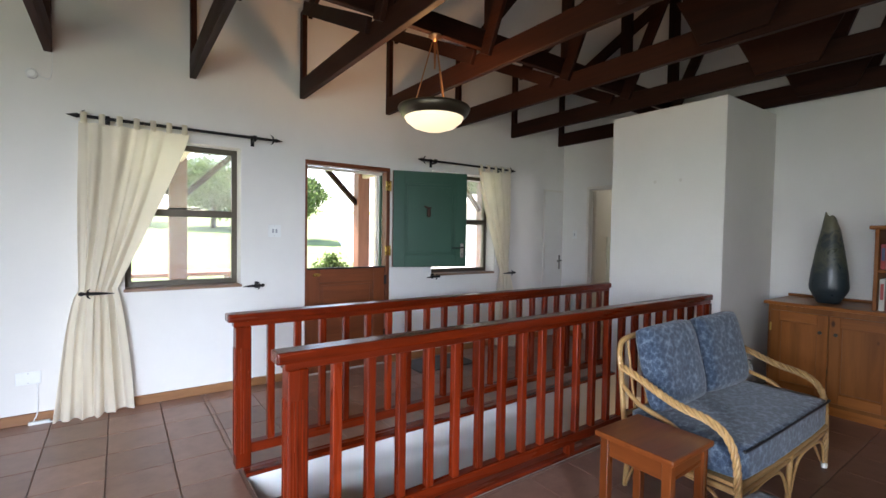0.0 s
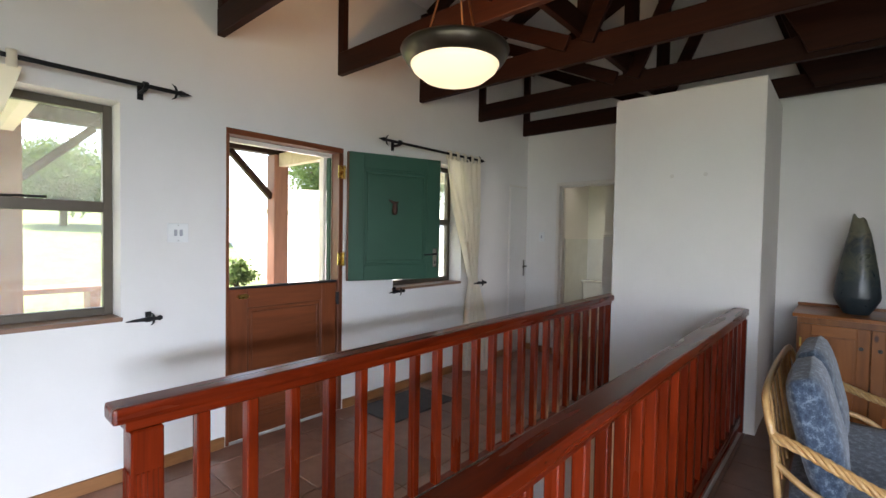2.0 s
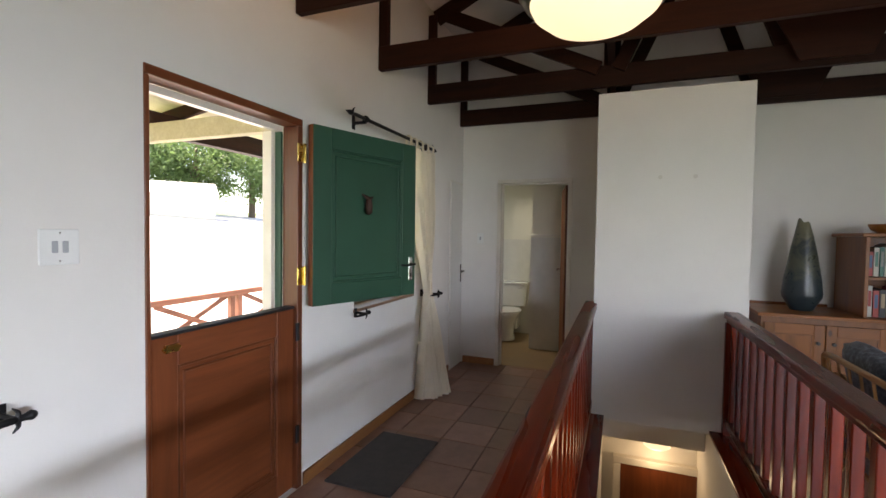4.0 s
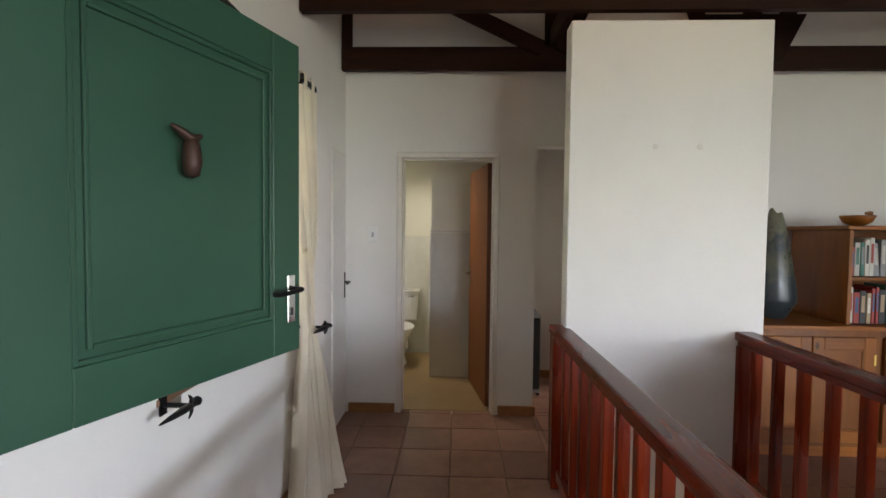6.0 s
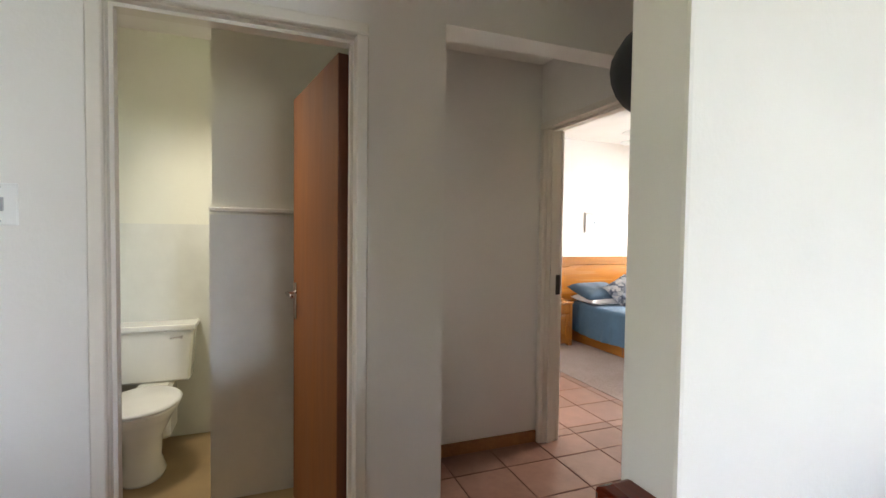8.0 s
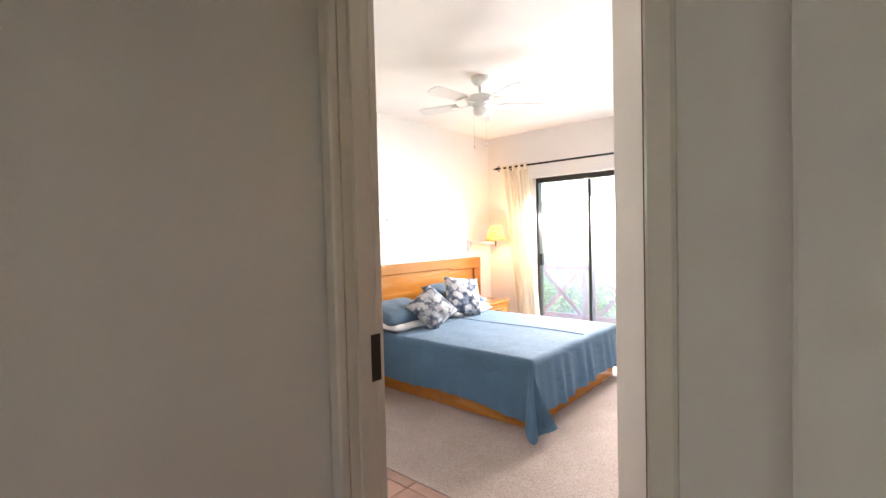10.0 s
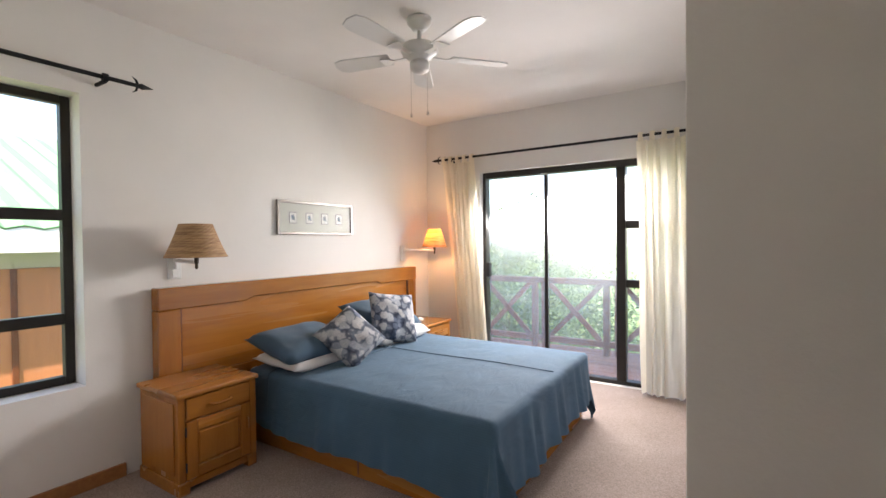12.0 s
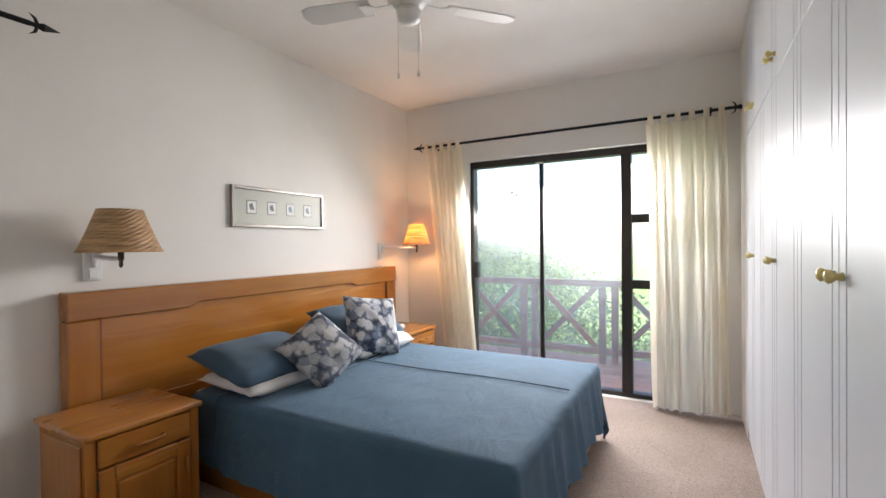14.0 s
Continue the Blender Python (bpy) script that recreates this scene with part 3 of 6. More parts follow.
for i in range(13):
    part("tread", box(i * 0.262, i * 0.262 + 0.285, -0.39, 0.39, 2.6 - (i + 1) * 0.186 - 0.035, 2.6 - (i + 1) * 0.186, 0.006), RAIL["y"], stairs)
    part("riser", box(i * 0.262, i * 0.262 + 0.018, -0.39, 0.39, 2.6 - (i + 1) * 0.186, 2.6 - i * 0.186 - 0.036), WHITE, stairs)
low = thing("lower_door", pose(4.79, 2.11, -2.6), "dark brown wooden door in a white frame downstairs", "door")
part("leaf", box(-0.045, -0.005, -0.345, 0.345, 0.01, 1.975, 0.003), DOORW["z"], low)
for y0, y1, z1 in ((-0.41, -0.347, 1.98), (0.347, 0.41, 1.98)):
    part("jamb", box(-0.06, 0.008, y0, y1, 0, z1, 0.004), FRAMEP, low, "cream painted jamb")
part("head", box(-0.06, 0.008, -0.41, 0.41, 1.981, 2.045, 0.004), FRAMEP, low, "cream painted head")
dome = thing("ceiling_lamp", pose(4.62, 2.17, -0.27), "lit round glass ceiling lamp above the lower landing", "lamp")
part("base", lathe([(0.13, 0), (0.13, -0.015), (0.12, -0.02)], 28), PLASTIC, dome)
part("shade", lathe([(0.12, -0.02), (0.125, -0.04), (0.11, -0.075), (0.07, -0.10), (0.0, -0.108)], 28), LOWGLASS, dome, "glowing opal glass", True)

# skirtings
skn = [(WEST, 1.48), (2.42, 4.80)]
setting("baseboard_north", joined(*[box(a, b, NORTH - 0.018, NORTH, 0, 0.075, 0.004) for a, b in skn]), SKIRTW, "honey-brown wooden skirting board", "baseboard")
setting("baseboard_east", joined(box(5.212, 5.23, 3.80, 4.17, 0, 0.075, 0.003), box(5.212, 5.23, 2.70, 2.975, 0, 0.075, 0.003), box(5.212, 5.375, 2.682, 2.70, 0, 0.075, 0.003)), SKIRTW, "brown wooden skirting board", "baseboard")
setting("baseboard_recess", joined(box(6.182, 6.2, 1.67, 2.70, 0, 0.075, 0.003), box(4.30, 5.37, 1.70, 1.718, 0, 0.075, 0.003)), SKIRTW, "brown wooden skirting board", "baseboard")
setting("baseboard_bedroom", joined(box(8.782, 8.8, 0.32, 1.525, 0.004, 0.08, 0.003), box(8.13, 8.8, -2.78, -2.762, 0.004, 0.08, 0.003)), SKIRTW, "brown wooden skirting board", "baseboard")
setting("trim_well", joined(box(WX0, WX1, 2.60, 2.70, -0.011, 0.012), box(WX0, WX1, 1.72, 1.85, -0.011, 0.012)), RAIL["x"], "dark timber edging of the stairwell", "trim")


# ---- balustrades ----
def balustrade(y, x0, x1, first, label, tail=0.0):
    t = thing("balustrade", pose(x0, y, 0), label, "railing", "balustrades of the stairwell")
    n = x1 - x0
    part("handrail", joined(box(-0.035, n + tail, -0.05, 0.05, 0.876, 0.924, 0.010, 2), box(0.0, n, -0.032, 0.032, 0.845, 0.877, 0.004)), RAIL["x"], t, "glossy red-brown handrail")
    newel = box(0.01, 0.095, -0.042, 0.042, 0.012, 0.846, 0.005)
    nw = part("newel", newel, RAIL["z"], t)
    for k in range(5):
        o = -0.028 + 0.014 * k
        part("flute", box(0.006, 0.0105, o - 0.003, o + 0.003, 0.10, 0.72), RAIL["z"], nw)
        part("flute", box(0.0525 + o - 0.003, 0.0525 + o + 0.003, -0.0465, -0.0415, 0.10, 0.72), RAIL["z"], nw)
    part("end_post", box(n - 0.05, n - 0.003, -0.042, 0.042, 0.012, 0.846, 0.004) if not tail else box(n + 0.005, n + tail - 0.01, -0.019, 0.044, 0.001, 0.877, 0.004), RAIL["z"], t)
    part("bottom_rail", box(0.096, n - 0.051, -0.03, 0.03, 0.085, 0.145, 0.004), RAIL["x"], t)
    proto, x = None, first - x0
    while x < n - 0.09:
        bal = part("baluster", box(-0.021, 0.021, -0.021, 0.021, 0.143, 0.847, 0.004), RAIL["z"], t, m=pose(x, 0, 0)) if proto is None else None
        if proto is None:
            proto = bal
        else:
            o = proto.copy()
            scene.collection.objects.link(o)
            o.matrix_basis = pose(x, 0, 0)
        x += 0.163
    part("foot", box(1.78, 1.83, -0.028, 0.028, 0.012, 0.086, 0.003), RAIL["z"], t)
    return t


balustrade(2.722, 0.57, 4.178, 0.785, "glossy red-brown hardwood balustrade on the passage side", 0.11)
balustrade(1.73, 0.57, 4.178, 0.80, "glossy red-brown hardwood balustrade behind the loveseat")


# ---- roof trusses ----
def strut(p, q, w, x0, x1):
    """A flat timber from p to q in the (y, z) plane, w wide."""
    p, q = Vector(p), Vector(q)
    d = (q - p).normalized()
    s = Vector((-d.y, d.x)) * (w / 2)
    return prism([tuple(p + s), tuple(q + s), tuple(q - s), tuple(p - s)], "x", x0, x1, 0.003)


def mirror_y(p):
    return (2 * RIDGE - p[0], p[1])


truss = thing("roof_truss", pose(-0.37, 0, 0), "dark-stained timber roof truss with bolted webs", "roof truss", "roof trusses")
part("bottom_chord", box(-0.024, 0.024, SOUTH + 0.005, NORTH - 0.005, 2.66, 2.83, 0.004), BEAM["y"], truss)
part("wall_post", box(-0.022, 0.022, NORTH - 0.08, NORTH - 0.006, 2.831, 3.46, 0.003), BEAM["z"], truss)
for side in (0, 1):
    f = mirror_y if side else (lambda p: p)
    part("rafter", strut((SOUTH + 0.45, APEX - 0.13 - rise * (RIDGE - SOUTH - 0.45)) if side else (NORTH - 0.06, EAVE - 0.13 + 0.06 * rise), (RIDGE, APEX - 0.13), 0.14, 0.026, 0.062), BEAM["y"], truss)
    part("web", strut(f((2.61, 2.70)), f((2.61, 4.16)), 0.12, 0.026, 0.062), BEAM["z"], truss)
    part("diagonal", strut(f((2.70, 2.80)), f((4.0, 3.42)), 0.11, -0.062, -0.026), BEAM["y"], truss)
    part("diagonal", strut(f((2.56, 2.78)), f((1.75, 4.55)), 0.11, -0.062, -0.026), BEAM["y"], truss)
    part("diagonal", strut(f((1.42, 2.78)), f((2.0, 4.40)), 0.11, 0.064, 0.10), BEAM["y"], truss)
part("king_post", strut((RIDGE, 2.70), (RIDGE, APEX - 0.16), 0.12, -0.062, -0.026), BEAM["z"], truss)
part("gusset", prism([(1.0, 2.69), (1.4, 2.69), (1.46, 2.83), (1.56, 3.03), (0.84, 3.03), (0.94, 2.83)], "x", -0.082, -0.063, 0.003), BEAM["y"], truss, "dark plywood gusset plate")
for k in range(1, 7):
    copy_thing(truss, pose(-0.37 + 0.912 * k, 0, 0))
for k in (1, 2, 3):
    copy_thing(truss, pose(-0.37 - 0.912 * k, 0, 0))
runner = thing("ceiling_runner", pose(0, 2.61, 2.832), "dark-stained timber runner laid across the trusses", "beam")
part("runner", box(WEST + 0.01, 5.225, -0.025, 0.025, 0, 0.15, 0.004), BEAM["x"], runner)


# ---- openings ----
def window_unit(name, m, w, h, bars, label, metal, mullions=(), depth=0.05):
    """A metal window in local x (across) and z (up), with real panes; bars are heights of transoms."""
    t = tagged(new(name), label, "window", kind="structure")
    t.matrix_basis = m
    e = 0.045
    part("window_frame", joined(box(0, e, -depth / 2, depth / 2, 0, h, 0.003), box(w - e, w, -depth / 2, depth / 2, 0, h, 0.003), box(e, w - e, -depth / 2, depth / 2, 0, e, 0.003), box(e, w - e, -depth / 2, depth / 2, h - e, h, 0.003)), metal, t)
    xs = [e, *[c for m_ in mullions for c in (m_ - 0.02, m_ + 0.02)], w - e]
    for c in mullions:
        part("mullion", box(c - 0.02, c + 0.02, -depth / 2, depth / 2, e, h - e, 0.003), metal, t)
    zs = [e, *[c for b in bars for c in (b - 0.03, b + 0.03)], h - e]
    for a, b in zip(xs[::2], xs[1::2]):
        for c in bars:
            part("transom", box(a, b, -depth / 2 - 0.004, depth / 2 + 0.004, c - 0.03, c + 0.03, 0.003), metal, t)
        for z0, z1 in zip(zs[::2], zs[1::2]):
            p = part("pane", box(a, b, -0.003, 0.003, z0, z1), PANE if metal is DARKALU else GLAREPANE, t, "clear glass")
            p.visible_shadow = False
    return t


w1 = window_unit("window_1", pose(0.07, 4.385, 0.93), 0.845, 1.20, [0.62], "bronze aluminium window with two stacked panes", BRONZE)
part("stay", tube([(0.30, -0.05, 0.655), (0.55, -0.06, 0.66)], 0.007), IRON, w1)
part("window_sill", box(-0.01, 0.855, -0.19, -0.03, -0.022, 0.002, 0.004), SILLT, w1, "brown tiled sill")
w2 = window_unit("window_2", pose(2.96, 4.385, 0.94), 0.96, 1.19, [0.62], "bronze aluminium window behind the open door leaf", BRONZE)
part("window_sill", box(-0.01, 0.97, -0.19, -0.03, -0.022, 0.002, 0.004), SILLT, w2, "brown tiled sill")
w3 = window_unit("window_3", pose(8.955, 0.50, 0.57, 0, 0, 90), 0.88, 1.58, [0.36, 0.93], "dark aluminium bedroom window with three stacked panes", DARKALU)
# unseen window, added to go with the toilet's fill lamp
window_unit("window_4", pose(6.00, 4.35, 2.22), 0.65, 0.36, [], "small high toilet window, assumed out of view", BRONZE)

# stable door: lower leaf shut, upper leaf folded back into the room
frame_d = tagged(new("door_1"), "varnished hardwood stable door frame with the lower leaf shut", "door", kind="structure")
frame_d.matrix_basis = pose(1.49, NORTH, 0)
for x0, x1 in ((0, 0.022), (0.878, 0.92)):
    part("jamb", box(x0, x1, -0.006, 0.10, 0, 2.06, 0.004), DOORW["z"], frame_d)
part("head", box(0, 0.92, -0.006, 0.10, 2.061, 2.10, 0.004), DOORW["x"], frame_d)
part("stop", box(0.861, 0.8775, 0.101, 0.14, 0, 2.029), GREEN, frame_d, "green painted outer stop")
part("stop", box(0.023, 0.878, 0.101, 0.14, 2.03, 2.06), FRAMEP, frame_d, "pale outer head stop")


def panel_leaf(w, z0, z1, y0, y1, mat_v, mat_h, parent, rim=0.13, face=-1):
    """A framed leaf with one raised field on both sides."""
    body = part("leaf", box(rim - 0.002, w - rim + 0.002, y0 + 0.012, y1 - 0.012, z0 + rim - 0.002, z1 - rim + 0.002), mat_h, parent)
    for a in (0, w - rim):
        part("stile", box(a, a + rim, y0, y1, z0, z1, 0.003), mat_v, body)
    part("rail", box(rim, w - rim, y0, y1, z0, z0 + rim, 0.003), mat_h, body)
    part("rail", box(rim, w - rim, y0, y1, z1 - rim, z1, 0.003), mat_h, body)
    for o, i in ((0.0, 0.012), (0.03, 0.04)):
        for s in (0, 1):
            ya, yb = ((y0 + 0.003, y0 + 0.0125) if s == 0 else (y1 - 0.0125, y1 - 0.003))
            a, b, c, d = rim + o, w - rim - o, z0 + rim + o, z1 - rim - o
            k = i - o
            part("moulding", joined(box(a, a + k, ya, yb, c, d, 0.002), box(b - k, b, ya, yb, c, d, 0.002), box(a + k, b - k, ya, yb, c, c + k, 0.002), box(a + k, b - k, ya, yb, d - k, d, 0.002)), mat_h, body)
    return body


part("outer_trim", box(0.832, 0.862, 0.141, 0.205, 0, 2.03, 0.003), FRAMEP, frame_d, "cream painted outer trim")
lower = panel_leaf(0.85, 0.01, 1.035, 0.02, 0.064, DOORW["z"], DOORW["x"], frame_d)
lower.location = (0.0245, 0, 0)
part("bolt", joined(tube([(0.08, 0.012, 0.985), (0.16, 0.012, 0.985)], 0.006), box(0.09, 0.15, 0.006, 0.02, 0.97, 1.0)), BRASS, frame_d, "brass bolt")
part("top_strip", box(0.024, 0.876, 0.012, 0.075, 1.036, 1.05, 0.003), BLACK, frame_d, "dark weather strip")
for z in (0.28, 0.86):
    part("hinge", box(0.85, 0.875, -0.024, -0.012, z, z + 0.10, 0.002), BLACK, frame_d, "dark iron hinge")
for z in (1.17, 1.86):
    part("hinge", joined(box(0.862, 0.905, -0.02, -0.0125, z, z + 0.10, 0.002), tube([(0.915, -0.024, z - 0.004), (0.915, -0.024, z + 0.104)], 0.009)), BRASS, frame_d, "brass butt hinge")

upper = thing("stable_door_leaf", pose(2.425, 4.165, 1.045, 0, 0, -19.3), "open green-painted upper stable door leaf with moulded panel", "door")
body = panel_leaf(0.825, 0.0, 1.03, -0.044, 0.0, GREEN, GREEN, upper, 0.125)
part("edge", box(-0.0035, -0.0005, -0.043, -0.001, 0.002, 1.028), DOORW["z"], upper, "bare timber edge")
part("lock_plate", box(0.757, 0.794, -0.052, -0.0445, 0.10, 0.26, 0.003), CHROME, upper, "worn steel lock plate")
part("handle", tube([(0.775, -0.05, 0.215), (0.775, -0.09, 0.215), (0.757, -0.098, 0.213), (0.672, -0.098, 0.208), (0.645, -0.095, 0.212)], 0.0075, 10, smooth=4), IRON, upper, "dark lever handle", True)
part("keyhole", box(0.771, 0.780, -0.054, -0.0515, 0.125, 0.15, 0.001), BLACK, upper)
knock = thing("door_ornament", upper.matrix_basis @ pose(0.385, -0.046, 0.595), "small dark metal bird-shaped knocker on the green door", "ornament")
part("body", moved(lathe([(0.0, -0.06), (0.018, -0.05), (0.024, -0.02), (0.020, 0.02), (0.012, 0.045), (0.0, 0.05)], 14), pose(0.0, -0.022, 0)), plain("rusty_bronze", (0.055, 0.028, 0.020), 0.5, 0.5), knock, smooth=True)
part("head", tube([(-0.05, -0.016, 0.065), (-0.02, -0.02, 0.05), (0.0, -0.022, 0.04), (0.03, -0.02, 0.052)], [0.005, 0.012, 0.014, 0.006], 8, smooth=3), bpy.data.materials["rusty_bronze"], knock, smooth=True)

# built-in cupboard door in the north wall
cup = tagged(new("door_2"), "flush white cupboard door with a steel handle", "door", kind="structure")
cup.matrix_basis = pose(4.82, NORTH, 0)
part("leaf", box(0.012, 0.375, -0.012, 0.0, 0.02, 2.02, 0.003), WHITE, cup)
part("surround", joined(box(0, 0.0105, -0.006, 0, 0, 2.045), box(0.3765, 0.388, -0.006, 0, 0, 2.045), box(0.0105, 0.3765, -0.006, 0, 2.0215, 2.045)), FRAMEP, cup)
part("handle_plate", box(0.316, 0.344, -0.019, -0.0125, 0.93, 1.13, 0.003), LAMPRIM, cup)
part("handle", tube([(0.33, -0.016, 1.055), (0.33, -0.05, 1.055), (0.32, -0.055, 1.055), (0.245, -0.055, 1.05)], 0.009, smooth=4), LAMPRIM, cup, smooth=True)


def door_frame(name, m, w, h, label, mat, depth=0.13):
    """A moulded metal frame in local x and z; the wall lies between local y 0 and depth."""
    t = tagged(new(name), label, "door", kind="structure")
    t.matrix_basis = m
    e = 0.042
    for face, sgn in ((-0.012, 1), (depth + 0.012, -1)):
        y0, y1 = sorted((face, face + sgn * 0.03))
        part("architrave", joined(box(-0.0, e, y0, y1, 0, h - e, 0.005), box(w - e, w, y0, y1, 0, h - e, 0.005), box(0, w, y0, y1, h - e + 0.001, h, 0.005)), mat, t)
    part("jamb", joined(box(e - 0.03, e, 0.019, depth - 0.019, 0, h - e), box(w - e, w - e + 0.03, 0.019, depth - 0.019, 0, h - e), box(e, w - e, 0.019, depth - 0.019, h - e, h - e + 0.03)), mat, t)
    part("rebate", joined(box(e, e + 0.012, 0.05, 0.085, 0, h - e - 0.012), box(w - e - 0.012, w - e, 0.05, 0.085, 0, h - e - 0.012), box(e, w - e, 0.05, 0.085, h - e - 0.012, h - e)), mat, t)
    return t


wcf = door_frame("door_3", pose(5.23, 3.79, 0, 0, 0, -90), 0.805, 2.075, "open toilet doorway in a cream metal frame", FRAMEP)
bdf = door_frame("door_4", pose(6.195, 1.66, 0, 0, 0, 180), 0.835, 2.075, "open bedroom doorway in a cream metal frame", FRAMEP, depth=0.135)
part("strike_plate", box(0.0405, 0.0435, 0.098, 0.132, 0.97, 1.10, 0.001), DARKALU, bdf, "dark steel strike plate")


def flush_leaf(m, w, label):
    t = thing("flush_door", m, label, "door")
    part("leaf", box(0, w, -0.02, 0.02, 0.012, 2.015, 0.002), VENEER, t)
    part("lipping", box(-0.0035, -0.0003, -0.0195, 0.0195, 0.014, 2.013), DOORW["z"], t, "dark hardwood edge")
    for s in (-1, 1):
        part("handle_plate", box(w - 0.075, w - 0.04, s * 0.0205 if s > 0 else -0.026, 0.026 if s > 0 else -0.0205, 0.93, 1.11, 0.002), CHROME, t)
        part("handle", tube([(w - 0.058, s * 0.025, 1.06), (w - 0.058, s * 0.06, 1.06), (w - 0.07, s * 0.066, 1.06), (w - 0.165, s * 0.066, 1.055)], 0.008, smooth=4), CHROME, t, "steel lever handle", True)
    for z in (0.18, 0.98, 1.78):
        part("hinge", box(-0.02, 0.012, -0.028, -0.0205, z, z + 0.1, 0.001), PLASTIC, t, "pale painted hinge")
    return t


flush_leaf(pose(5.365, 3.05, 0, 0, 0, 10), 0.70, "light brown veneered toilet door standing open")
bl = flush_leaf(pose(5.435, 1.50, 0, 0, 0, -88), 0.745, "orange-brown veneered bedroom door standing open")
part("key", joined(tube([(0.69, 0.025, 0.965), (0.69, 0.065, 0.965)], 0.004), moved(lathe([(0.016, -0.002), (0.016, 0.002)], 12), pose(0.69, 0.075, 0.965, 0, 90, 0))), CHROME, bl, "steel key in the lock")


# bedroom glazed sliding door
sd = tagged(new("door_5"), "dark aluminium glazed sliding door with a barred sidelight", "door", kind="structure")
sd.matrix_basis = pose(6.03, -2.90, 0)
W = 2.09
part("window_frame", joined(box(0, 0.05, -0.05, 0.05, 0, 2.06, 0.003), box(W - 0.035, W, -0.05, 0.05, 0, 2.06, 0.003), box(0.05, W - 0.035, -0.05, 0.05, 0, 0.035, 0.003), box(0.05, W - 0.035, -0.05, 0.05, 2.0, 2.06, 0.003)), DARKALU, sd)
part("mullion", box(0.64, 0.72, -0.05, 0.05, 0.035, 2.0, 0.003), DARKALU, sd)
for z in (0.93, 1.47):
    part("transom", box(0.05, 0.64, -0.04, 0.04, z - 0.035, z + 0.035, 0.003), DARKALU, sd)
for z0, z1 in ((0.035, 0.895), (0.965, 1.435), (1.505, 2.0)):
    part("pane", box(0.05, 0.64, -0.003, 0.003, z0, z1), GLAREPANE, sd, "clear glass").visible_shadow = False
part("stile", box(1.385, 1.42, -0.03, 0.01, 0.035, 2.0, 0.003), DARKALU, sd)
part("pane", box(0.72, 1.385, -0.003, 0.003, 0.035, 2.0), GLAREPANE, sd, "clear glass").visible_shadow = False
part("pane", box(1.42, W - 0.035, -0.018, -0.012, 0.035, 2.0), GLAREPANE, sd, "clear glass").visible_shadow = False
part("latch", box(W - 0.075, W - 0.035, 0.0, 0.055, 0.95, 1.10, 0.003), BLACK, sd, "black pull latch")
part("lock", box(1.37, 1.44, 0.012, 0.05, 1.985, 2.005, 0.002), CHROME, sd)


# ---- curtains and rods ----
def finial(m, parent):
    part("finial", moved(joined(tube([(0, 0, 0), (0.03, 0, 0), (0.05, 0, 0), (0.11, 0, 0)], [0.011, 0.011, 0.018, 0.001], 8), tube([(0.03, 0, 0), (0.02, 0, 0.03), (0.0, 0, 0.045)], [0.008, 0.006, 0.001], 6), tube([(0.03, 0, 0), (0.02, 0, -0.03), (0.0, 0, -0.045)], [0.008, 0.006, 0.001], 6)), m), IRON, parent)


def curtain_rod(m, length, off, label, ends=(True, True)):
    """A forged rod along local x, standing off the wall by off (the wall lies at local y = off)."""
    t = thing("curtain_rod", m, label, "curtain rod")
    part("rod", tube([(0, 0, 0), (length, 0, 0)], 0.012, 12), IRON, t)
    if ends[0]:
        finial(pose(0, 0, 0, 0, 0, 180), t)
    if ends[1]:
        finial(pose(length, 0, 0), t)
    for x in (0.13, length - 0.13):
        part("bracket", joined(tube([(x, 0, -0.02), (x, off - 0.002, -0.02)], 0.011, 8), tube([(x - 0.012, 0, 0), (x + 0.012, 0, 0)], 0.022, 10), box(x - 0.015, x + 0.015, off - 0.008, off - 0.001, -0.06, 0.035)), IRON, t)
    return t


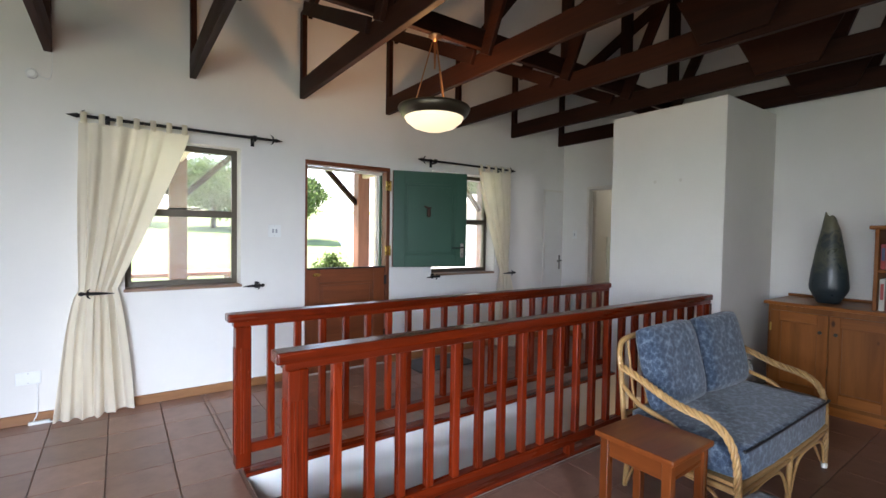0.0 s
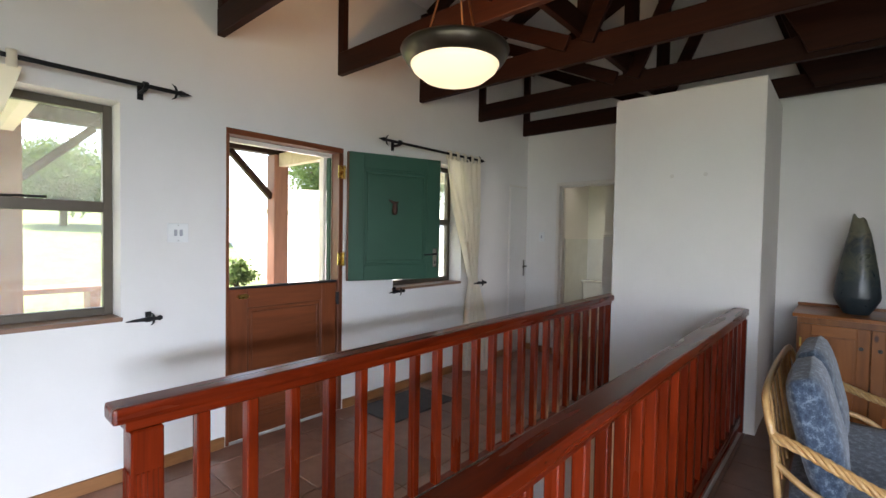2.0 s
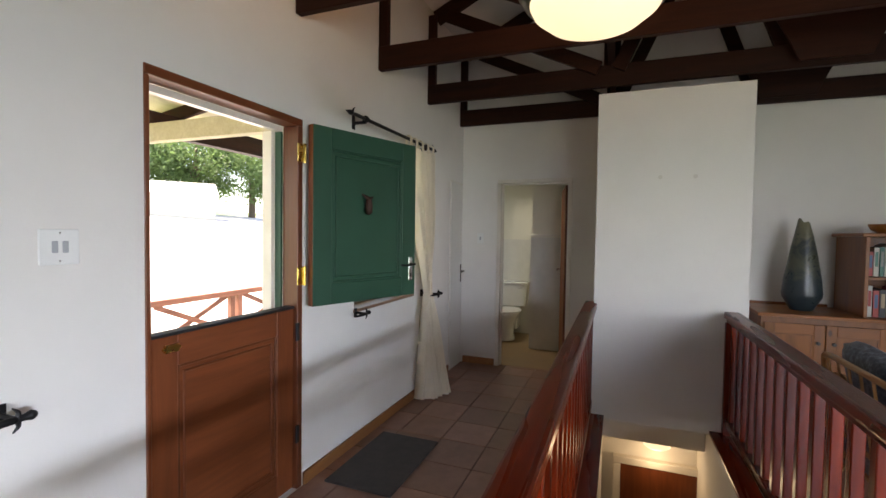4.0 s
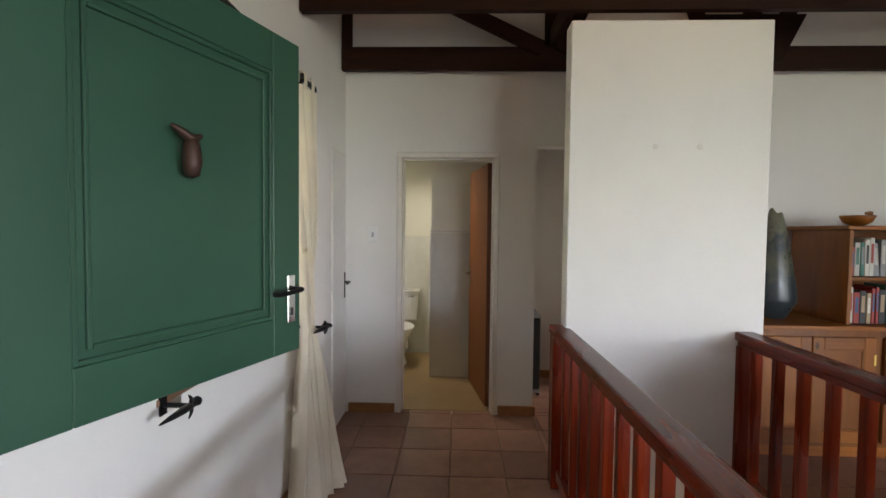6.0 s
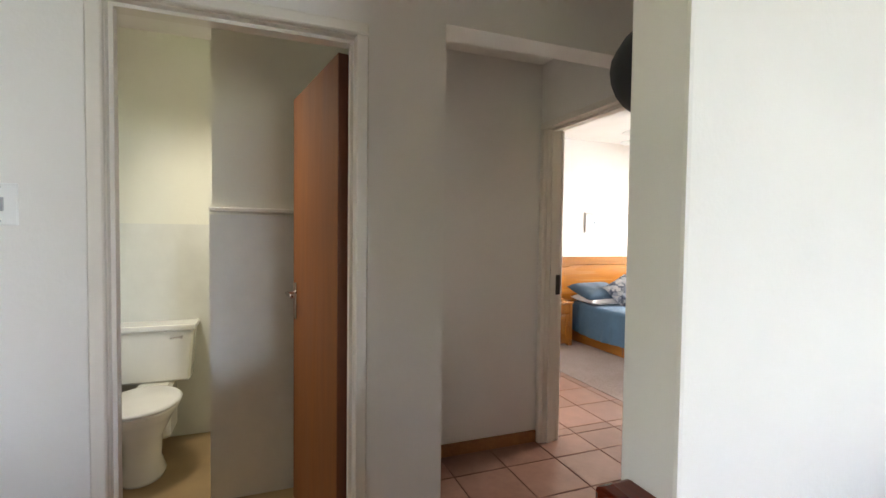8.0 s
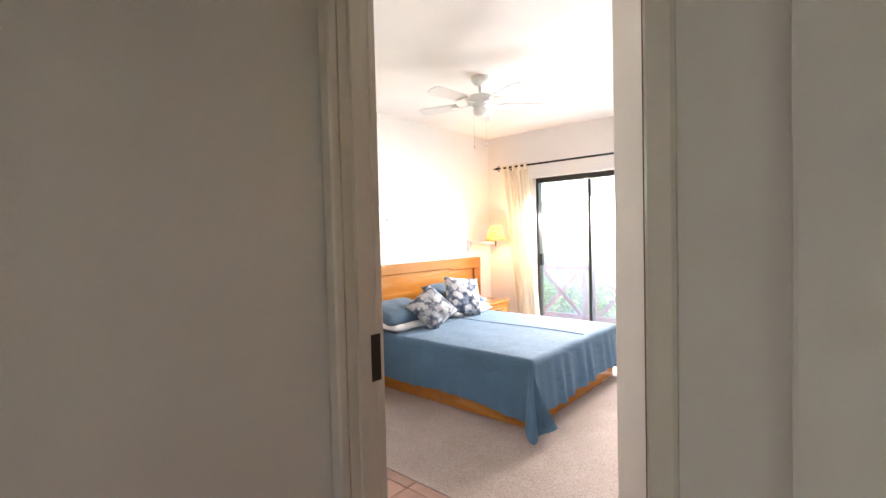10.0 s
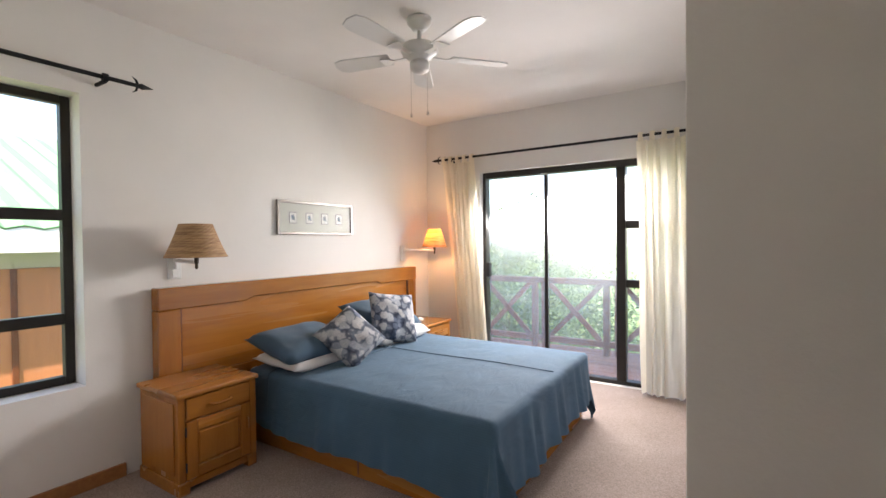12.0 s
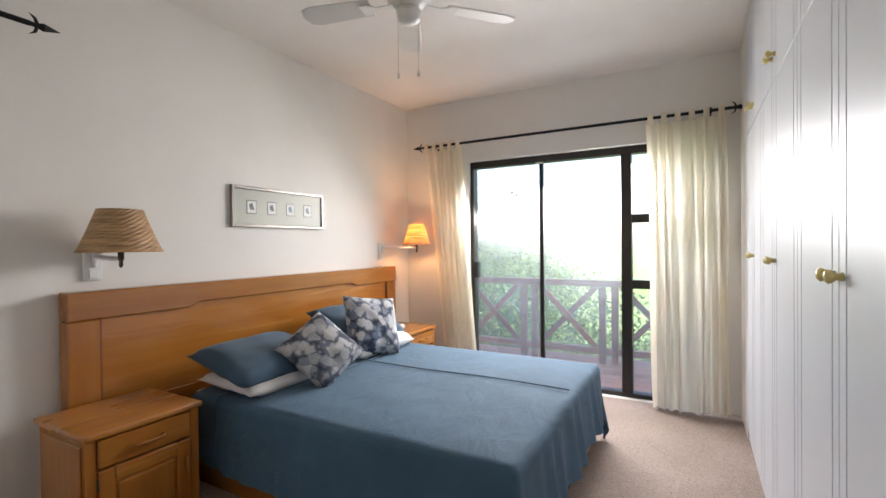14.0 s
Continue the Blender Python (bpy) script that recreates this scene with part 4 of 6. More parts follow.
def curtain(m, top, waist, foot, h, zw, folds, label, seed=0, depth=0.035, tabs=7, lean=0.0, flare=0.0):
    """Hanging cloth in local x and z. top, waist and foot are (x0, x1); zw is the height of the tie, or None."""
    t = thing("curtain", m, label, "curtain")
    rng = random.Random(seed)
    nu, nv = folds * 10, 46
    ph = [rng.uniform(-0.9, 0.9) for _ in range(folds + 2)]
    bm = bmesh.new()
    grid = []
    for j in range(nv + 1):
        z = h * (1 - j / nv)
        if zw is None:
            k = 1 - z / h
            a, b, d = top[0] + (foot[0] - top[0]) * k, top[1] + (foot[1] - top[1]) * k, depth * (0.6 + 0.15 * k)
        elif z > zw:
            k = (h - z) / (h - zw)
            a = top[0] + (waist[0] - top[0]) * k ** 1.3
            b = top[1] + (waist[1] - top[1]) * k ** 1.15
            d = depth * (0.6 + 0.5 * math.sin(math.pi * k))
        else:
            k = ((zw - z) / zw) ** 0.55
            a, b, d = waist[0] + (foot[0] - waist[0]) * k, waist[1] + (foot[1] - waist[1]) * k, depth * (0.6 + 0.7 * k)
        row = []
        for i in range(nu + 1):
            u = i / nu
            f = u * folds
            w = ph[int(f)] * (1 - f % 1) + ph[int(f) + 1] * (f % 1)
            soft = 0.75 + 0.7 * noise.noise(Vector((f * 0.8 + seed, z * 0.9, 0)))
            y = d * soft * math.sin(2 * math.pi * (f + 0.5 * w + 0.05 * math.sin(2 * z + seed))) + 0.35 * d * math.sin(2 * math.pi * (1.7 * f + w + z * 0.3)) + 0.5 * d * noise.noise(Vector((u * 3, z * 1.6, seed)))
            if lean and zw and z < zw:
                y -= (lean + flare * (u - 0.5)) * (zw - z) / zw
            sag = 0.0 if j < nv else 0.012 * math.sin(5 * u + seed)
            row.append(bm.verts.new((a + (b - a) * u + 0.006 * math.sin(9 * f + 3 * z), y, z + sag)))
        grid.append(row)
    for r, s in zip(grid, grid[1:]):
        for i in range(nu):
            bm.faces.new((r[i], r[i + 1], s[i + 1], s[i]))
    part("cloth", bm, CURTAIN, t, smooth=True)
    for k in range(tabs):
        x = top[0] + 0.03 + (top[1] - top[0] - 0.06) * k / (tabs - 1)
        bt = tube([(x, -0.019, -0.01 + h), (x, -0.019, h + 0.055), (x, 0, h + 0.072), (x, 0.019, h + 0.055), (x, 0.019, h - 0.01)], 0.004, 6, smooth=3)
        bmesh.ops.scale(bt, vec=(5.5, 1, 1), verts=bt.verts[:], space=Matrix.Translation((-x, 0, 0)))
        part("tab", bt, CURTAIN, t, smooth=True)
    return t


def holdback(m, label, flip=1):
    """A forged dagger-shaped holdback with its guard at local x 0 and its point towards -x; the wall lies at local y = 0.09."""
    t = thing("curtain_holdback", m, label, "holdback", "forged holdbacks")
    part("blade", tube([(flip * x, y, z) for x, y, z in ((-0.128, 0.012, -0.006), (-0.09, 0.006, -0.003), (-0.04, 0.0, 0.0), (0.0, 0.0, 0.0))], [0.002, 0.008, 0.012, 0.011], 8, smooth=4), IRON, t, smooth=True)
    part("pommel", tube([(0.0, 0, 0), (flip * 0.02, 0, 0.001), (flip * 0.035, 0, 0.002), (flip * 0.048, 0, 0.002)], [0.010, 0.011, 0.016, 0.008], 8, smooth=3), IRON, t, smooth=True)
    part("guard", joined(*[tube([(0, 0, 0), (flip * 0.004, 0, s_ * 0.020), (flip * -0.010, 0, s_ * 0.036)], [0.009, 0.006, 0.002], 6, smooth=3) for s_ in (-1, 1)]), IRON, t)
    part("stem", joined(tube([(0, 0, 0), (0, 0.088, 0)], 0.008, 8), box(-0.015, 0.015, 0.082, 0.089, -0.03, 0.03)), IRON, t)
    return t


curtain_rod(pose(-0.16, 4.10, 2.22), 1.30, 0.10, "black forged curtain rod with arrow finials")
curtain_rod(pose(2.80, 4.10, 2.22), 1.27, 0.10, "black forged curtain rod above the open door leaf")
curtain(pose(0, 4.10, 0.012), (-0.20, 0.50), (-0.21, 0.02), (-0.36, 0.12), 2.165, 0.93, 5, "cream cotton tab-top curtain tied back at the waist", 3, tabs=7)
curtain(pose(0, 4.10, 0.012), (3.56, 4.08), (3.95, 4.08), (3.86, 4.20), 2.165, 0.93, 6, "cream cotton tab-top curtain gathered by a holdback", 8, 0.045, tabs=5, lean=0.06, flare=0.16)
holdback(pose(-0.15, 4.03, 0.93) @ Matrix.Diagonal((1.2, 1.85, 1, 1)), "black forged holdback round a cream curtain", -1)
holdback(pose(1.047, 4.11, 0.92), "black forged holdback beside the window")
holdback(pose(2.975, 4.11, 0.92), "black forged holdback below the green door leaf")
holdback(pose(4.07, 4.02, 0.93) @ Matrix.Diagonal((1, 1.95, 1, 1)), "black forged holdback round a cream curtain")

# ---- pendant ----
pend = thing("pendant_lamp", pose(1.89, 2.61, 2.83), "lit alabaster bowl pendant with a bronze rim", "pendant lamp")
part("canopy", lathe([(0.0, 0.0), (0.045, -0.001), (0.05, -0.012), (0.02, -0.03), (0.012, -0.05), (0, -0.052)], 24), plain("copper", (0.62, 0.33, 0.16), 0.3, 1.0), pend, "copper ceiling cup", True)
part("stem", tube([(0, 0, -0.05), (0, 0, -0.24)], [0.012, 0.006], 10), bpy.data.materials["copper"], pend)
for k in range(3):
    a = radians(20 + 120 * k)
    part("rod", tube([(0.02 * math.cos(a), 0.02 * math.sin(a), -0.05), (0.15 * math.cos(a), 0.15 * math.sin(a), -0.52)], 0.0045, 8), bpy.data.materials["copper"], pend)
part("rim", lathe([(0.20, -0.595), (0.232, -0.58), (0.252, -0.55), (0.262, -0.525), (0.255, -0.512), (0.16, -0.508), (0.16, -0.518), (0.24, -0.524), (0.20, -0.58)], 48), LAMPRIM, pend, "aged bronze rim", True)
part("bowl", lathe([(0.215, -0.585), (0.20, -0.615), (0.15, -0.655), (0.08, -0.678), (0.0, -0.685)], 40), BOWLGLASS, pend, "glowing alabaster glass", True)

# ---- switches, sockets, wall things ----


def plate(name, m, w, h, rockers, label, category):
    t = thing(name, m, label, category)
    part("plate", box(-w / 2, w / 2, -0.009, -0.0005, -h / 2, h / 2, 0.003), PLASTIC, t)
    for k in range(rockers):
        x = (k - (rockers - 1) / 2) * 0.03
        part("rocker", box(x - 0.009, x + 0.009, -0.0135, -0.0095, -0.019, 0.019, 0.002), ROCKER, t)
    for z in (-h / 2 + 0.012, h / 2 - 0.012):
        part("screw", moved(lathe([(0.003, 0), (0.003, 0.0015)], 8), pose(0, -0.009, z, 90)), CHROME, t)
    return t


plate("light_switch", pose(1.205, NORTH, 1.41), 0.115, 0.115, 2, "white double light switch on the wall", "switch")
plate("light_switch", pose(5.23, 3.98, 1.425, 0, 0, -90), 0.075, 0.115, 1, "white light switch beside the toilet door", "switch")
plate("light_switch", pose(4.78, 1.70, 1.37, 0, 0, 180), 0.115, 0.16, 2, "white double light switch in the passage", "switch")
plate("wall_socket", pose(-0.50, NORTH, 0.33), 0.14, 0.09, 0, "white socket plate above the skirting", "socket")
plate("wall_socket", pose(4.62, 1.59, 0.30), 0.115, 0.115, 0, "white wall socket behind the loveseat", "socket")
plug = thing("plug", pose(4.62, 1.577, 0.30), "white plug in the wall socket", "plug")
part("body", box(-0.022, 0.022, -0.035, 0.0, -0.022, 0.022, 0.006), PLASTIC, plug)
lead = thing("cable", pose(4.62, 1.577, 0), "white cable hanging from the socket to the floor", "cable")
part("wire", tube([(0.0, -0.036, 0.29), (-0.01, -0.055, 0.24), (-0.015, -0.05, 0.12), (0.02, -0.05, 0.03), (0.10, -0.06, 0.006), (0.18, -0.05, 0.006)], 0.005, 6, smooth=5), PLASTIC, lead, smooth=True)
cab = thing("cable", pose(-0.5, NORTH, 0), "thin white cable along the skirting", "cable")
part("wire", tube([(0.05, -0.006, 0.29), (0.05, -0.008, 0.12), (0.045, -0.025, 0.06), (0.03, -0.035, 0.012), (0.10, -0.05, 0.006), (0.25, -0.06, 0.006)], 0.004, 6, smooth=5), PLASTIC, cab, smooth=True)
part("plug", box(0.0, 0.12, -0.06, -0.03, 0.0, 0.022, 0.005), PLASTIC, cab)
wb = thing("wall_sensor", pose(-0.46, NORTH, 2.49), "small white wall unit with a thin cable", "sensor")
part("case", moved(lathe([(0.035, 0), (0.035, 0.015), (0.02, 0.022), (0, 0.023)], 18), pose(0, -0.0, 0, 90)), PLASTIC, wb)
part("wire", tube([(0.02, -0.006, 0.0), (0.09, -0.006, -0.02), (0.11, -0.006, 0.04), (0.115, -0.006, 0.17)], 0.003, 6, smooth=4), PLASTIC, wb)
mat_ = thing("door_mat", pose(2.85, 3.88, 0.0), "dark coir door mat on the tiles", "mat")
part("mat", box(-0.36, 0.36, -0.22, 0.22, 0.0005, 0.016, 0.006), RUBBER, mat_)
hat = thing("cap", pose(4.307, 2.568, 1.692) @ Matrix.Diagonal((0.92, 0.95, 0.66, 1)), "black cap hanging behind the partition", "cap")
part("crown", moved(lathe([(0.0, 0.0), (0.11, 0.002), (0.145, 0.03), (0.145, 0.07), (0.12, 0.115), (0.06, 0.145), (0, 0.15)], 20, 0.75), pose(0, 0, 0, 0, 90, 0)), BLACK, hat, smooth=True)
part("peak", box(0.0, 0.09, -0.06, 0.06, -0.152, -0.12, 0.012), BLACK, hat)
for y in (2.235, 1.995):
    mk = thing("filled_screw_hole", pose(4.18, y, 1.93), "filled grey screw hole in the plaster", "mark")
    part("filler", moved(lathe([(0.016, 0), (0.012, 0.0015), (0, 0.002)], 12), pose(0, 0, 0, 0, -90, 0)), plain("filler_%d" % int(y * 100), (0.67, 0.63, 0.58), 0.9), mk)

# ---- gas heater in the recess ----
heat = thing("gas_heater", pose(5.85, 2.615, 0), "black and white portable gas heater on castors", "heater")
part("case", box(-0.20, 0.20, -0.05, 0.05, 0.06, 0.70, 0.02, 2), BLACK, heat)
part("top", box(-0.21, 0.21, -0.055, 0.055, 0.701, 0.725, 0.010, 2), ROCKER, heat, "grey top panel")
part("base", box(-0.21, 0.21, -0.055, 0.055, 0.035, 0.059, 0.006), ROCKER, heat, "grey base tray")
for z in (0.30, 0.40, 0.50):
    part("grille_bar", tube([(-0.16, -0.054, z), (0.16, -0.054, z)], 0.005, 6), CHROME, heat)
for x in (-0.17, 0.17):
    for y in (-0.035, 0.035):
        part("castor", tube([(x - 0.01, y, 0.018), (x + 0.01, y, 0.018)], 0.018, 10), BLACK, heat)

# ---- toilet ----
wc = thing("toilet", pose(6.66, 3.965, 0), "cream porcelain toilet with a close-coupled cistern", "toilet")
part("pedestal", moved(lathe([(0.11, 0), (0.115, 0.02), (0.09, 0.10), (0.10, 0.22), (0.15, 0.33), (0.185, 0.385), (0.185, 0.40), (0, 0.40)], 28), Matrix.Translation((-0.10, 0, 0)) @ Matrix.Diagonal((1.35, 1, 1, 1))), PORCELAIN, wc, smooth=True)
part("seat", moved(lathe([(0.19, 0.401), (0.195, 0.415), (0.18, 0.425), (0, 0.426)], 32), Matrix.Translation((-0.10, 0, 0)) @ Matrix.Diagonal((1.3, 1, 1, 1))), PLASTIC, wc, "white seat and lid", True)
part("cistern", prism([(-0.19, 0.42), (0.19, 0.42), (0.215, 0.74), (-0.215, 0.74)], "x", 0.20, 0.375, 0.012), PORCELAIN, wc)
part("cistern_lid", box(0.185, 0.38, -0.225, 0.225, 0.741, 0.775, 0.008, 2), PORCELAIN, wc)
part("flush_lever", joined(tube([(0.20, -0.15, 0.70), (0.165, -0.15, 0.70)], 0.008, 8), tube([(0.17, -0.15, 0.70), (0.168, -0.09, 0.695)], 0.006, 8)), CHROME, wc)
part("neck", box(0.10, 0.34, -0.10, 0.10, 0.10, 0.419, 0.02), PORCELAIN, wc)


# ---- loveseat ----
def rattan(points, r, parent, name="cane", label=""):
    """A cane bar wrapped with a spiral strip."""
    bm = tube(points, r, 10, smooth=7)
    return part(name, bm, RATTAN, parent, label, True)


def twisted(points, r, parent):
    """Several canes twisted about one another along a curve."""
    core = tube(points, r * 0.55, 8, smooth=9)
    P = [Vector(p) for p in points]
    dense = []
    for i in range(len(P) - 1):
        p0, p1, p2, p3 = P[max(i - 1, 0)], P[i], P[i + 1], P[min(i + 2, len(P) - 1)]
        for k in range(24):
            t = k / 24
            dense.append(0.5 * (2 * p1 + (p2 - p0) * t + (2 * p0 - 5 * p1 + 4 * p2 - p3) * t * t + (3 * p1 - p0 - 3 * p2 + p3) * t ** 3))
    dense.append(P[-1])
    strands = [core]
    for s in range(4):
        run, line = 0.0, []
        for i, p in enumerate(dense):
            d = (dense[min(i + 1, len(dense) - 1)] - dense[max(i - 1, 0)]).normalized()
            a = d.cross(Vector((0.31, 0.9, 0.3))).normalized()
            b = d.cross(a)
            if i:
                run += (p - dense[i - 1]).length
            w = run * 2 * math.pi / 0.16 + s * math.pi / 2
            line.append(p + r * 0.62 * (math.cos(w) * a + math.sin(w) * b))
        strands.append(tube(line, r * 0.5, 6))
    part("twisted_arm", joined(*strands), RATTAN, parent, "twisted golden cane arm", True)


def cushion(w, d, h, seed=0, puff=0.5, n=14):
    """A boxed cushion, w by d by h, rounded and a little uneven; centred, bottom at z 0."""
    bm = bmesh.new()
    boxm(bm, -w / 2, w / 2, -d / 2, d / 2, 0, h)
    bmesh.ops.subdivide_edges(bm, edges=bm.edges[:], cuts=n, use_grid_fill=True)
    for v in bm.verts:
        x, y, z = v.co
        u, q, s = 2 * x / w, 2 * y / d, 2 * z / h - 1
        edge = max(abs(u), abs(q))
        bulge = (1 - abs(u) ** 4) * (1 - abs(q) ** 4)
        v.co.z = h / 2 + s * h / 2 * (1 - puff + puff * bulge ** 0.5 if edge < 1 else 1 - puff)
        k = 1 - 0.06 * (abs(u) * abs(q)) ** 3
        v.co.x, v.co.y = x * k, y * k
        v.co += 0.006 * noise.noise_vector(Vector((x * 6 + seed, y * 6, z * 6)))
    return bm


SX, SY = 2.965, 1.035
sofa = thing("loveseat", pose(SX, SY, 0) @ Matrix.Diagonal((1.03, 0.75, 0.96, 1)), "golden rattan two-seat loveseat with blue patterned cushions", "sofa")
HW = 0.60
for sx in (-1, 1):
    x = sx * HW
    twisted([(x, 0.43, 0.70), (x * 1.04, 0.30, 0.68), (x * 1.06, 0.0, 0.595), (x * 1.05, -0.24, 0.555), (x * 1.03, -0.35, 0.47), (x * 1.0, -0.385, 0.30), (x, -0.39, 0.02)], 0.021, sofa)
    rattan([(x * 1.0, 0.42, 0.60), (x * 1.03, 0.26, 0.52), (x * 1.03, 0.0, 0.46), (x * 1.01, -0.12, 0.36), (x, -0.14, 0.25)], 0.014, sofa, "side_cane")
    rattan([(x, 0.43, 0.70), (x, 0.40, 0.45), (x, 0.36, 0.20), (x, 0.37, 0.01)], 0.017, sofa, "back_leg")
    rattan([(x, -0.38, 0.24), (x, 0.0, 0.24), (x, 0.37, 0.24)], 0.016, sofa, "side_rail")
    rattan([(x, -0.37, 0.03), (x, -0.25, 0.19), (x, 0.0, 0.225), (x, 0.25, 0.19), (x, 0.36, 0.03)], 0.010, sofa, "brace")
    part("foot_cap", lathe([(0.021, 0.0), (0.023, 0.03), (0.018, 0.035)], 12), PLASTIC, sofa, "pale foot cap", m=pose(x, -0.39, 0.0))
rattan([(-HW, 0.43, 0.70), (-HW * 0.97, 0.46, 0.78), (-HW * 0.85, 0.48, 0.845), (-0.2, 0.49, 0.86), (0.2, 0.49, 0.86), (HW * 0.85, 0.48, 0.845), (HW * 0.97, 0.46, 0.78), (HW, 0.43, 0.70)], 0.018, sofa, "back_rail")
rattan([(-HW, 0.40, 0.42), (0, 0.41, 0.42), (HW, 0.40, 0.42)], 0.014, sofa, "back_rail")
for k in range(9):
    x = -0.48 + 0.12 * k
    rattan([(x, 0.405, 0.42), (x, 0.45, 0.65), (x, 0.487, 0.85)], 0.009, sofa, "spindle")
rattan([(-HW, -0.39, 0.27), (0, -0.40, 0.27), (HW, -0.39, 0.27)], 0.017, sofa, "front_rail")
rattan([(-HW, -0.39, 0.235), (0, -0.40, 0.235), (HW, -0.39, 0.235)], 0.013, sofa, "front_rail")
rattan([(0, -0.40, 0.27), (0, -0.395, 0.01)], 0.019, sofa, "middle_leg")
for s in (-1, 1):
    rattan([(s * 0.02, -0.40, 0.04), (s * 0.12, -0.40, 0.19), (s * 0.30, -0.40, 0.222), (s * 0.50, -0.40, 0.19), (s * 0.58, -0.39, 0.04)], 0.010, sofa, "brace")
part("seat_platform", box(-HW, HW, -0.38, 0.38, 0.262, 0.28), RATTAN, sofa)
part("seat_cushion", cushion(1.20, 0.80, 0.18, 1, 0.18), SOFA, sofa, "dark blue patterned seat cushion", True, pose(0, -0.02, 0.281))
part("piping", tube([(-0.57, -0.40, 0.441), (-0.56, -0.417, 0.445), (-0.3, -0.421, 0.446), (0.3, -0.421, 0.446), (0.56, -0.417, 0.445), (0.57, -0.40, 0.441)], 0.007, 8, smooth=4), BLACK, sofa, "dark piping")
for s in (-1, 1):
    part("back_cushion", cushion(0.53, 0.50, 0.20, 4 + s, 0.6), SOFA, sofa, "blue patterned back cushion", True, pose(s * 0.285, 0.265, 0.435, 72, 0, s * -1.5) @ pose(0, 0.25, -0.02))

# ottoman of the same set
ott = thing("footstool", pose(1.90, 0.40, 0), "rattan footstool with a blue patterned cushion", "footstool")
part("cushion", cushion(0.52, 0.42, 0.13, 9, 0.25), SOFA, ott, "blue patterned cushion", True, pose(0, 0, 0.27))
for x in (-0.22, 0.22):
    for y in (-0.17, 0.17):
        rattan([(x, y, 0.27), (x, y, 0.14), (x * 1.05, y * 1.05, 0.0)], 0.017, ott, "leg")
for y in (-0.17, 0.17):
    rattan([(-0.22, y, 0.25), (0, y, 0.255), (0.22, y, 0.25)], 0.014, ott, "rail")

# ---- side table ----
tab = thing("side_table", pose(2.05, 0.99, 0) @ Matrix.Diagonal((0.88, 0.88, 1, 1)), "orange-brown knotty pine side table", "side table")
part("tabletop", box(-0.205, 0.205, -0.215, 0.215, 0.462, 0.488, 0.008, 2), STOOLW["x"], tab)
for x in (-0.16, 0.16):
    for y in (-0.17, 0.17):
        part("leg", box(x - 0.024, x + 0.024, y - 0.024, y + 0.024, 0, 0.461, 0.004), STOOLW["z"], tab)
for y in (-0.17, 0.17):
    part("apron", box(-0.136, 0.136, y - 0.01, y + 0.01, 0.375, 0.461, 0.002), STOOLW["x"], tab)
for x in (-0.16, 0.16):
    part("apron", box(x - 0.01, x + 0.01, -0.146, 0.146, 0.375, 0.461, 0.002), STOOLW["y"], tab)


# ---- pine cabinet with bookcase ----
def panelled_door(parent, y0, y1, z0, z1, x, knob_y):
    d = part("door", box(x - 0.013, x - 0.004, y0 + 0.069, y1 - 0.069, z0 + 0.079, z1 - 0.079), PINE["z"], parent)
    for ya in (y0, y1 - 0.07):
        part("door_stile", box(x - 0.022, x, ya, ya + 0.07, z0, z1, 0.003), PINE["z"], d)
    for za in (z0, z1 - 0.08):
        part("door_rail", box(x - 0.022, x, y0 + 0.07, y1 - 0.07, za, za + 0.08, 0.003), PINE["y"], d)
    part("bead", joined(box(x - 0.019, x - 0.0135, y0 + 0.07, y0 + 0.082, z0 + 0.08, z1 - 0.08), box(x - 0.019, x - 0.0135, y1 - 0.082, y1 - 0.07, z0 + 0.08, z1 - 0.08), box(x - 0.019, x - 0.0135, y0 + 0.082, y1 - 0.082, z0 + 0.08, z0 + 0.092), box(x - 0.019, x - 0.0135, y0 + 0.082, y1 - 0.082, z1 - 0.092, z1 - 0.08)), PINE["z"], d)
    part("knob", moved(lathe([(0.008, 0), (0.007, 0.012), (0.014, 0.02), (0.013, 0.028), (0, 0.03)], 12), pose(x - 0.022, knob_y, z1 - 0.14, 0, -90, 0)), DARKALU, d, "dark metal knob")
    part("hinge", box(x - 0.025, x - 0.0225, (y0 if knob_y > (y0 + y1) / 2 else y1 - 0.012), (y0 + 0.012 if knob_y > (y0 + y1) / 2 else y1), z1 - 0.18, z1 - 0.11), BRASS, d)
    return d


cabn = thing("sideboard", pose(4.92, 0.15, 0), "honey pine sideboard with panelled doors", "sideboard")
part("carcass", joined(box(-0.27, 0.29, -1.28, 1.28, 0.075, 0.845), ), PINE["z"], cabn)
part("plinth", box(-0.25, 0.29, -1.26, 1.26, 0, 0.074), PINE["y"], cabn)
part("top", box(-0.305, 0.295, -1.31, 1.31, 0.846, 0.875, 0.008, 2), PINE["y"], cabn)
part("upstand", box(0.27, 0.295, 0.66, 1.31, 0.876, 0.90, 0.003), PINE["y"], cabn)
for k in range(3):
    c = 0.86 - 0.86 * k
    panelled_door(cabn, c - 0.40, c - 0.004, 0.11, 0.80, -0.271, c - 0.05)
    panelled_door(cabn, c + 0.004, c + 0.40, 0.11, 0.80, -0.271, c + 0.05)
part("lock", box(-0.297, -0.2935, 0.38, 0.40, 0.62, 0.66), CHROME, cabn, "steel lock plate")

